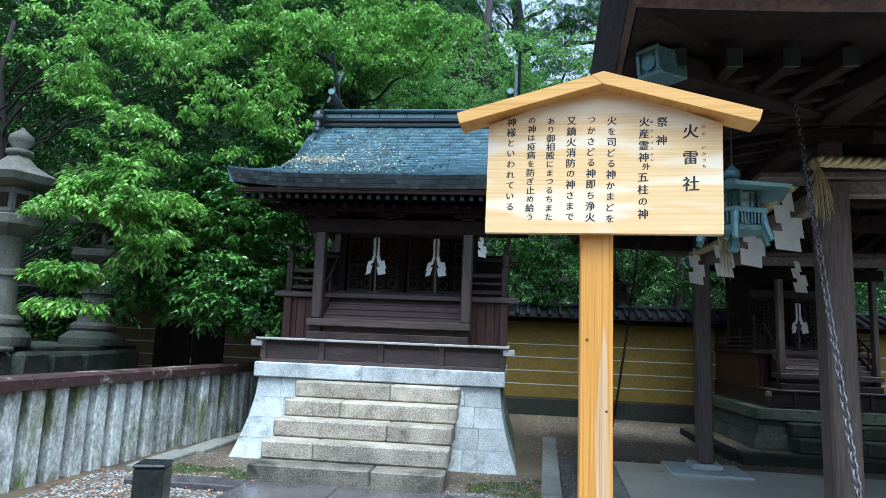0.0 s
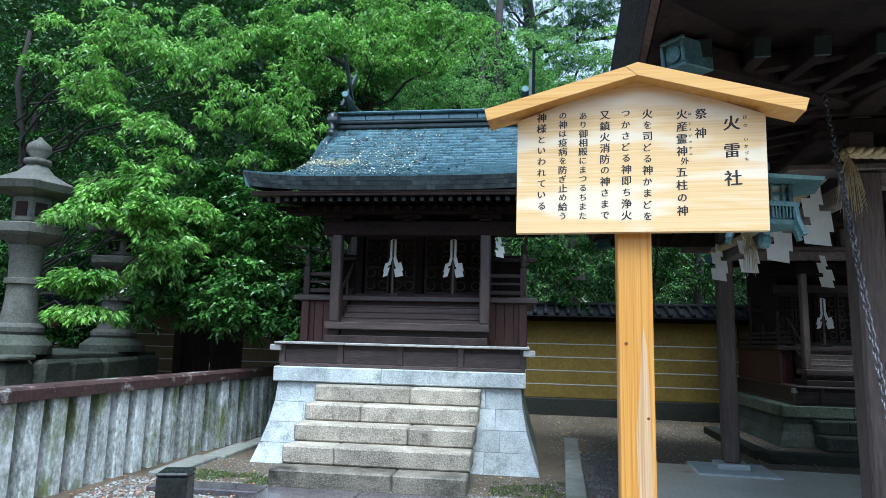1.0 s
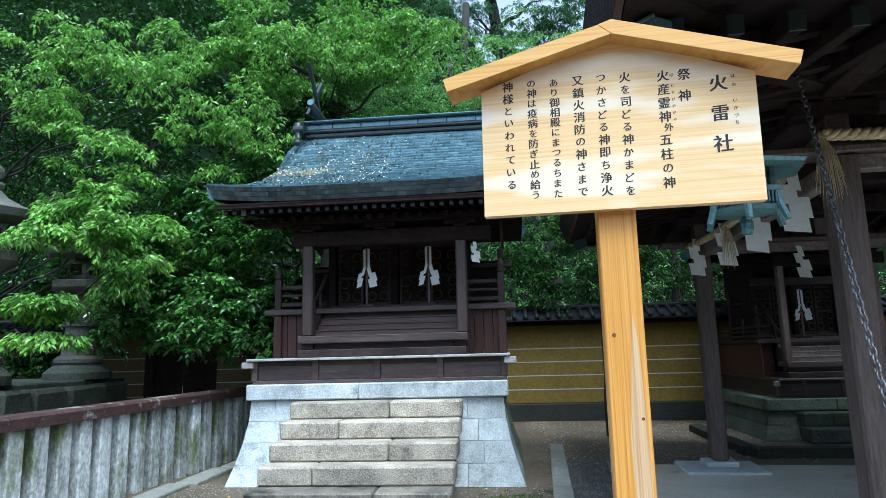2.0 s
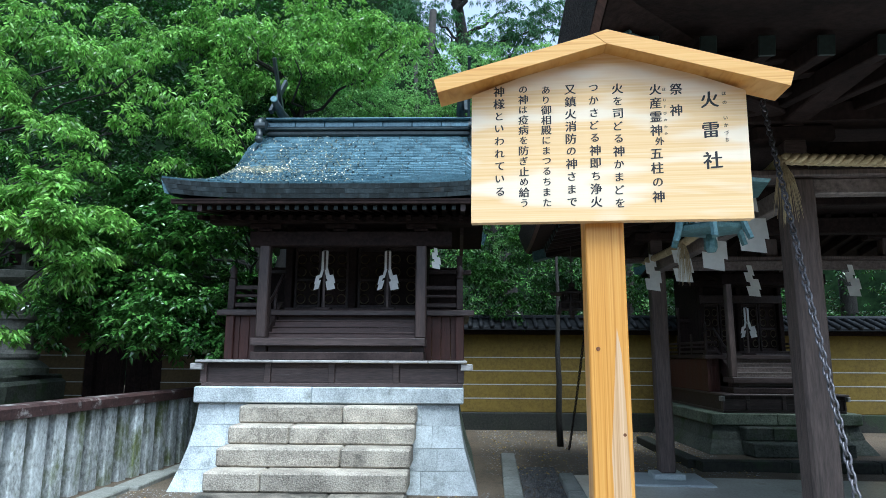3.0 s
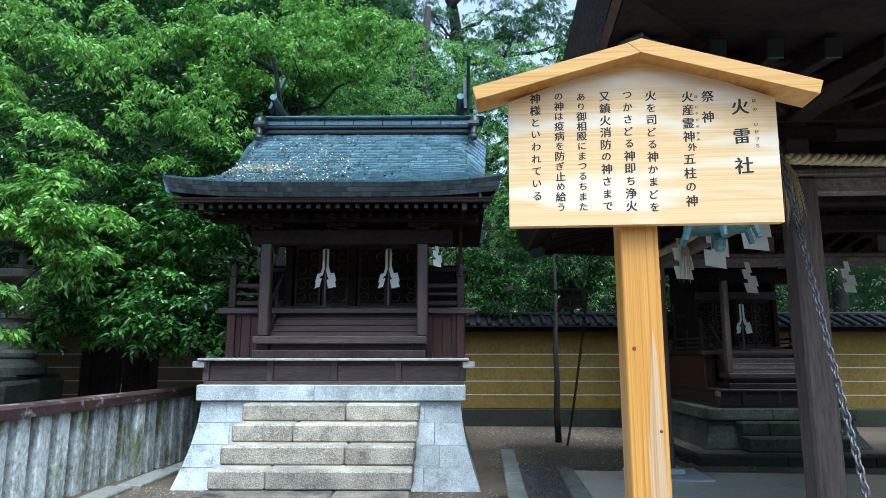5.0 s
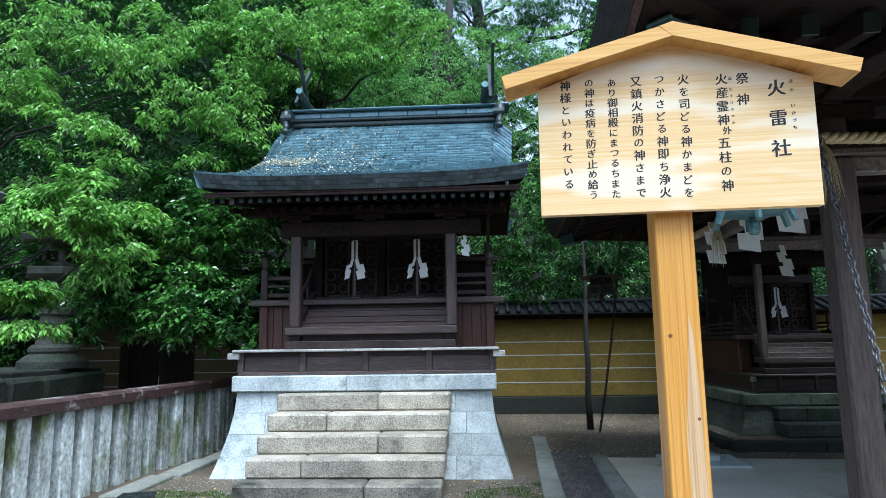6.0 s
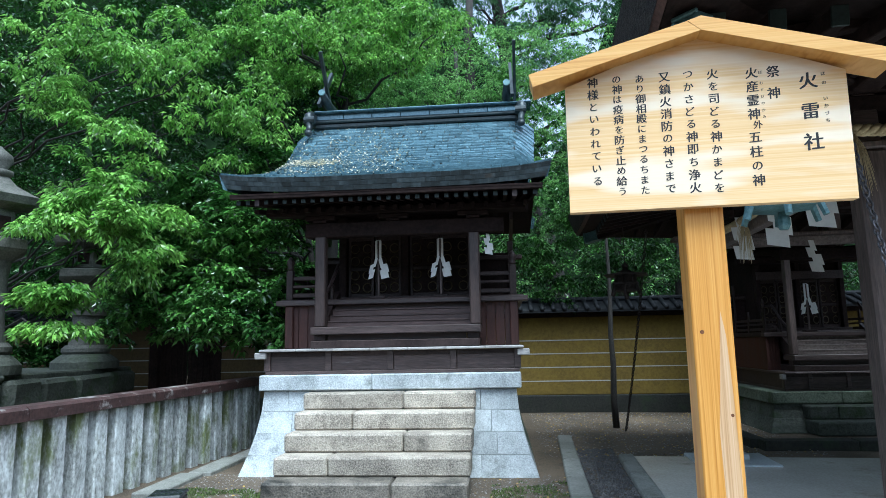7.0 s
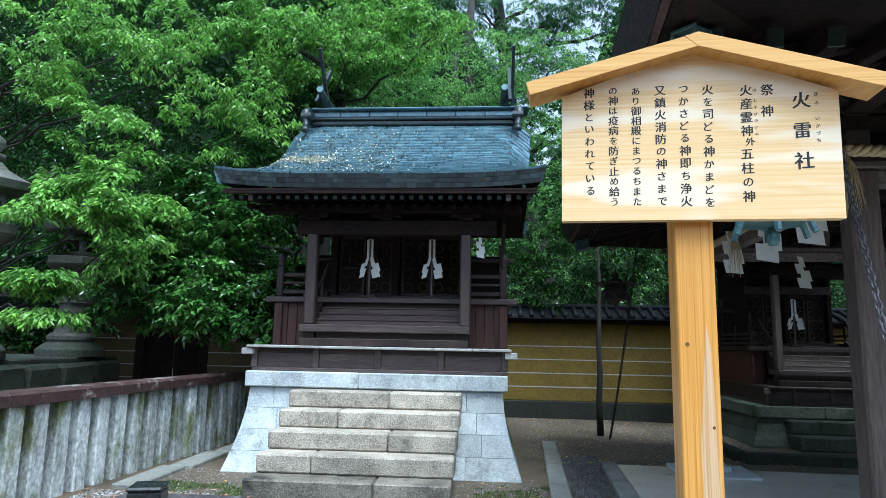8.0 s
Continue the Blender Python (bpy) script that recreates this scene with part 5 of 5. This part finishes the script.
# ---- black bollard ----
def bollard():
    o = thing("bollard", (-0.725, 3.98, 0), 14, "square wet black painted bollard on gravel", "bollard")
    part("post", Build().box(-0.088, 0.088, -0.088, 0.088, -0.05, 0.575, 0.008), M_BOLLARD, o)
    part("top_cap", Build().box(-0.094, 0.094, -0.094, 0.094, 0.576, 0.6, 0.01), M_BOLLARD, o)


bollard()
setting("wheel_stop", Build().box(-2.3, -1.6, 4.3, 4.55, -0.02, 0.1, 0.02), M_BOLLARD, "low dark stone block on gravel", "block")


# ---- trees ----
def spray_points(blobs, per, hang):
    """Leaf places and ways: domed pads of twig ends spread through ellipsoids (centre, radii, pads, reach), each end with a whorl of leaves."""
    P, W = [], []
    for c, r, k, reach in blobs:
        c, r = np.array(c), np.array(r)
        d = rng.normal(0, 1, (k, 3))
        d /= np.linalg.norm(d, axis=1, keepdims=True)
        cen = c + d * r * rng.uniform(0.55, 1.0, (k, 1)) ** 0.6
        for i in range(k):
            out = d[i] * [1, 1, 0.25]
            out /= np.linalg.norm(out) + 1e-6
            sd = np.cross(out, [0, 0, 1.0])
            sd /= np.linalg.norm(sd) + 1e-6
            s = reach * rng.uniform(0.6, 1.25)
            m = max(int(per / 8 * rng.uniform(0.7, 1.3)), 4)
            u, t = rng.uniform(-1, 1, m), rng.uniform(-1, 1, m)
            ok = u * u + t * t < 1
            u, t = u[ok], t[ok]
            h = -0.42 * s * (u * u + t * t) + rng.normal(0, 0.06 * s, len(u))
            tips = cen[i] + np.outer(u, out) * s + np.outer(t, sd) * s * 0.8 + np.outer(h, [0, 0, 1])
            lean = np.outer(0.3 + 0.5 * u, out) + np.outer(t, sd) * 0.5
            q = 8
            a = rng.uniform(0, 6.283, (len(u), 1)) + np.arange(q) * (6.283 / q) + rng.normal(0, 0.25, (len(u), q))
            way = np.stack((np.cos(a), np.sin(a), rng.normal(0.12 - hang, 0.28, a.shape)), axis=2) + lean[:, None, :]
            start = tips[:, None, :] + way * 0.012 + np.stack((0 * a, 0 * a, rng.uniform(-0.06, 0.03, a.shape)), axis=2)
            P.append(start.reshape(-1, 3))
            W.append(way.reshape(-1, 3))
    return np.vstack(P), np.vstack(W)


def limb(bd, a, b, r0, r1, wob=0.25):
    a, b = Vector(a), Vector(b)
    n = 7
    pts = []
    for i in range(n + 1):
        p = a.lerp(b, i / n)
        if 0 < i < n:
            p += Vector((random.uniform(-1, 1), random.uniform(-1, 1), random.uniform(-0.5, 0.7))) * wob * 0.35
        pts.append(p)
    bd.tube(pts, [r0 + (r1 - r0) * i / n for i in range(n + 1)], 8)


def tree(at, height, radius, blobs, per, leaf, width, mat, label, droop=0.3, lean=(0, 0), limbs=14, wob=0.4, hang=0.45):
    o = thing("tree", (0, 0, 0), 0, label, "tree", "trees")
    bd = Build()
    base, top = Vector(at), Vector((at[0] + lean[0], at[1] + lean[1], at[2] + height))
    limb(bd, base, top, radius, radius * 0.35, wob)
    for c, r, k, _ in blobs:
        for _i in range(max(1, limbs // (2 * len(blobs))) if limbs >= len(blobs) else 0):
            q = Vector(c) + Vector([random.uniform(-0.75, 0.75) * e for e in r])
            u = min(max((q.z - 0.9 - base.z) / height, 0.25), 0.95)
            limb(bd, base.lerp(top, u), q, radius * 0.26, 0.008, 0.5)
    part("trunk", bd, M_TREEBARK, o, "dark bark trunk and limbs", True)
    P, W = spray_points(blobs, per, hang)
    part("crown", leaves_mesh("crown", P, W, leaf, width, mat, droop), None, o, "", kind="stuff")
    return o


def clumps(centres, r, k, reach, jitter=0.3):
    return [((x + random.uniform(-jitter, jitter), y + random.uniform(-1.6, 1.6) * jitter, z), r, k, reach) for x, y, z in centres]


def thicket(x0, x1, y, z0, z1, step, gaps=0.0):
    """Clump centres spread over an upright belt, some left out."""
    out, z = [], z0
    while z <= z1:
        x = x0 + random.uniform(0, step)
        while x <= x1:
            if random.random() >= gaps:
                out.append((x, y, z))
            x += step
        z += step
    return out


tree((-8.6, 11.4, 0), 7.0, 0.10, clumps([(-4.96, 8.9, 5.9), (-4.05, 8.9, 5.8), (-3.3, 9.2, 5.6), (-4.8, 8.9, 4.7), (-3.95, 8.9, 4.75), (-4.5, 8.9, 3.7), (-3.65, 8.9, 3.6), (-3.2, 9.2, 4.2), (-4.0, 8.7, 3.0), (-3.5, 9.0, 2.9), (-5.6, 8.8, 5.4), (-5.0, 9.2, 6.6), (-4.0, 9.4, 6.6), (-5.8, 9.0, 6.2)], (0.76, 0.6, 0.52), 4, 0.45)
     + clumps([(-4.02, 7.3, 2.12), (-4.25, 7.3, 2.05), (-3.88, 7.3, 1.74), (-4.35, 7.4, 2.95), (-4.0, 7.4, 3.05), (-3.6, 7.6, 2.95), (-3.3, 7.7, 3.0), (-3.2, 7.9, 2.6), (-4.1, 7.5, 3.35), (-3.6, 7.7, 3.4)], (0.22, 0.2, 0.12), 4, 0.26, 0.06), 330, 0.098, 0.038, M_LEAF_BRIGHT, "broadleaf tree with bright young drooping leaves", 0.12, (0.6, -1.0), 40, 0.4, 0.85)
tree((-2.2, 11.6, 0), 7.2, 0.13, clumps([(-2.75, 10.3, 6.8), (-1.8, 10.2, 6.75), (-0.9, 10.2, 6.9), (-0.2, 10.2, 6.5), (-2.35, 10.0, 6.1), (-0.7, 10.3, 6.3), (-2.1, 9.4, 4.9), (-1.3, 11.0, 7.4), (0.1, 11.0, 7.2), (-1.3, 10.1, 6.3), (-2.9, 10.9, 7.5), (-3.3, 10.2, 6.7)], (0.72, 0.6, 0.48), 8, 0.48),
     330, 0.098, 0.038, M_LEAF_BRIGHT, "bright green tree arching over the shrine roof", 0.12, (0.8, -0.6), 24, 0.4, 0.85)
tree((-1.85, 11.4, 0), 4.0, 0.10, clumps([(-3.6, 9.3, 2.65), (-2.75, 9.3, 2.75), (-2.2, 9.2, 2.3), (-2.95, 9.2, 2.05), (-3.4, 9.3, 1.95), (-4.05, 9.3, 2.2), (-2.8, 9.4, 3.4), (-3.3, 9.4, 3.9), (-2.5, 9.4, 4.1), (-2.2, 9.3, 3.2), (-2.4, 10.0, 1.9), (-1.9, 10.2, 2.6), (-2.6, 9.0, 1.95), (-2.1, 9.1, 1.85), (-3.9, 9.7, 2.9), (-4.6, 9.9, 2.4), (-4.6, 9.9, 3.3), (-3.9, 10.0, 3.8), (-5.2, 10.0, 2.9)], (0.5, 0.45, 0.42), 15, 0.36, 0.2),
     170, 0.108, 0.054, M_LEAF_GLOSSY, "dense dark glossy evergreen beside the shrine", 0.15, (-0.5, -0.5), 26)
tree((0.3, 14.5, 0), 8.0, 0.12, clumps([(-2.5, 13.5, 6.9), (-1.5, 13.5, 7.1), (-0.3, 13.5, 7.0), (0.7, 13.5, 7.1), (1.7, 13.5, 6.7), (2.0, 13.5, 5.4), (-1.0, 13.4, 5.8), (0.6, 13.4, 5.6), (-2.2, 13.4, 5.6), (2.6, 13.8, 4.3), (0.2, 13.6, 6.3), (1.2, 13.6, 6.2), (-0.6, 13.8, 7.9), (2.3, 13.8, 7.4)], (0.85, 0.5, 0.65), 20, 0.45),
     210, 0.065, 0.026, M_LEAF_MID, "small-leaved green tree behind the shrine roof", 0.2, (0, -0.5), 24)
tree((3.4, 22.0, 0), 17, 0.40, clumps([(0.0, 21, 13.1), (2.2, 21, 12.5), (4.1, 21, 13), (1.6, 21, 10.6), (4.3, 21, 10.8), (5.9, 21, 12.5), (3.0, 21, 8.5), (5.2, 21, 8.6), (1.2, 21, 15), (3.4, 21, 15)], (1.2, 0.9, 0.9), 17, 0.75, 0.4),
     190, 0.15, 0.03, M_LEAF_CEDAR, "tall dark conifer with heavy bare limbs", 0.6, (-2.8, -0.6), 40)
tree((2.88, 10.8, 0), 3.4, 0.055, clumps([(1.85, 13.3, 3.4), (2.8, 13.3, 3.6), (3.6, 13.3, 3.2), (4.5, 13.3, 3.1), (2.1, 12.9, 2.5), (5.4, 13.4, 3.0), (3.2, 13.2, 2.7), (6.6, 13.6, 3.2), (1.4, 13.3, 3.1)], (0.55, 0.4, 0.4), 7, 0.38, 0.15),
     230, 0.095, 0.040, M_LEAF_SHADE, "slim mossy tree over the wall, leaves coloured for shade", 0.2, (0.06, 0.3), 1, 0.05, 0.6)
# added canopy, mostly unseen behind the pavilion roof, to shade the wall
tree((5.0, 14.4, 0), 6.6, 0.14, clumps(thicket(2.2, 9.5, 11.6, 4.6, 6.0, 1.0), (0.8, 1.0, 0.4), 9, 0.6), 150, 0.10, 0.045, M_LEAF_DARK, "added evergreen crown, behind the pavilion roof, shading the ochre wall", 0.2)
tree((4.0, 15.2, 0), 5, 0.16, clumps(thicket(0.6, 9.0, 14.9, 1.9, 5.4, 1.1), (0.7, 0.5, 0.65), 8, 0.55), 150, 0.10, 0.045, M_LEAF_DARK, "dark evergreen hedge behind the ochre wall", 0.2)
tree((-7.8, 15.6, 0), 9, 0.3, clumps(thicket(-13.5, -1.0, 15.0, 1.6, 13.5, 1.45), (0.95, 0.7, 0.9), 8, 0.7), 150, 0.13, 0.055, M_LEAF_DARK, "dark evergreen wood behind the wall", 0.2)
# dark leaf layer put in for the shaded void; also keeps sky off the wall
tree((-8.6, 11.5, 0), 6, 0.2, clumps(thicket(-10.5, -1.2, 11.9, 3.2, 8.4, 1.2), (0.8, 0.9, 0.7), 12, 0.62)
     + clumps(thicket(-9.5, -5.9, 11.2, 1.3, 3.0, 0.8), (0.5, 0.4, 0.4), 8, 0.4), 160, 0.11, 0.05, M_LEAF_DARK, "dark evergreen filling the shaded void behind the stone lanterns", 0.2)
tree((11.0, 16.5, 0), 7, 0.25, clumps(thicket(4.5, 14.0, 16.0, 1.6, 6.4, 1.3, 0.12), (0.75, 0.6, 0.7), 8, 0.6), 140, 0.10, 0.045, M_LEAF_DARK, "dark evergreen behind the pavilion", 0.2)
tree((0.5, 18.6, 0), 12, 0.3, clumps(thicket(-6.0, 5.5, 18.0, 3.4, 11.0, 1.7, 0.1), (1.0, 0.7, 1.0), 8, 0.75), 150, 0.12, 0.05, M_LEAF_MID, "green wood behind the shrine", 0.2)

# added slope round the precinct: near-black forest shade, blocks low skylight, partly unseen
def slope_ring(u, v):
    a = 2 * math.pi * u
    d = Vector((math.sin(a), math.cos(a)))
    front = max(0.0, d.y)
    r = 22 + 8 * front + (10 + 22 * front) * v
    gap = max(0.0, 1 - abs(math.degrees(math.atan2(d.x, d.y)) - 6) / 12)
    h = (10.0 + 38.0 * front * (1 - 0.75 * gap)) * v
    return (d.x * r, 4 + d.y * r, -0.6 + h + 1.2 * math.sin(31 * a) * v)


setting("backdrop_slope", Build().sheet(slope_ring, 120, 8), M_FOREST_SHADE, "added near-black slope standing in for forest shade, blocking low sky", "slope", True)
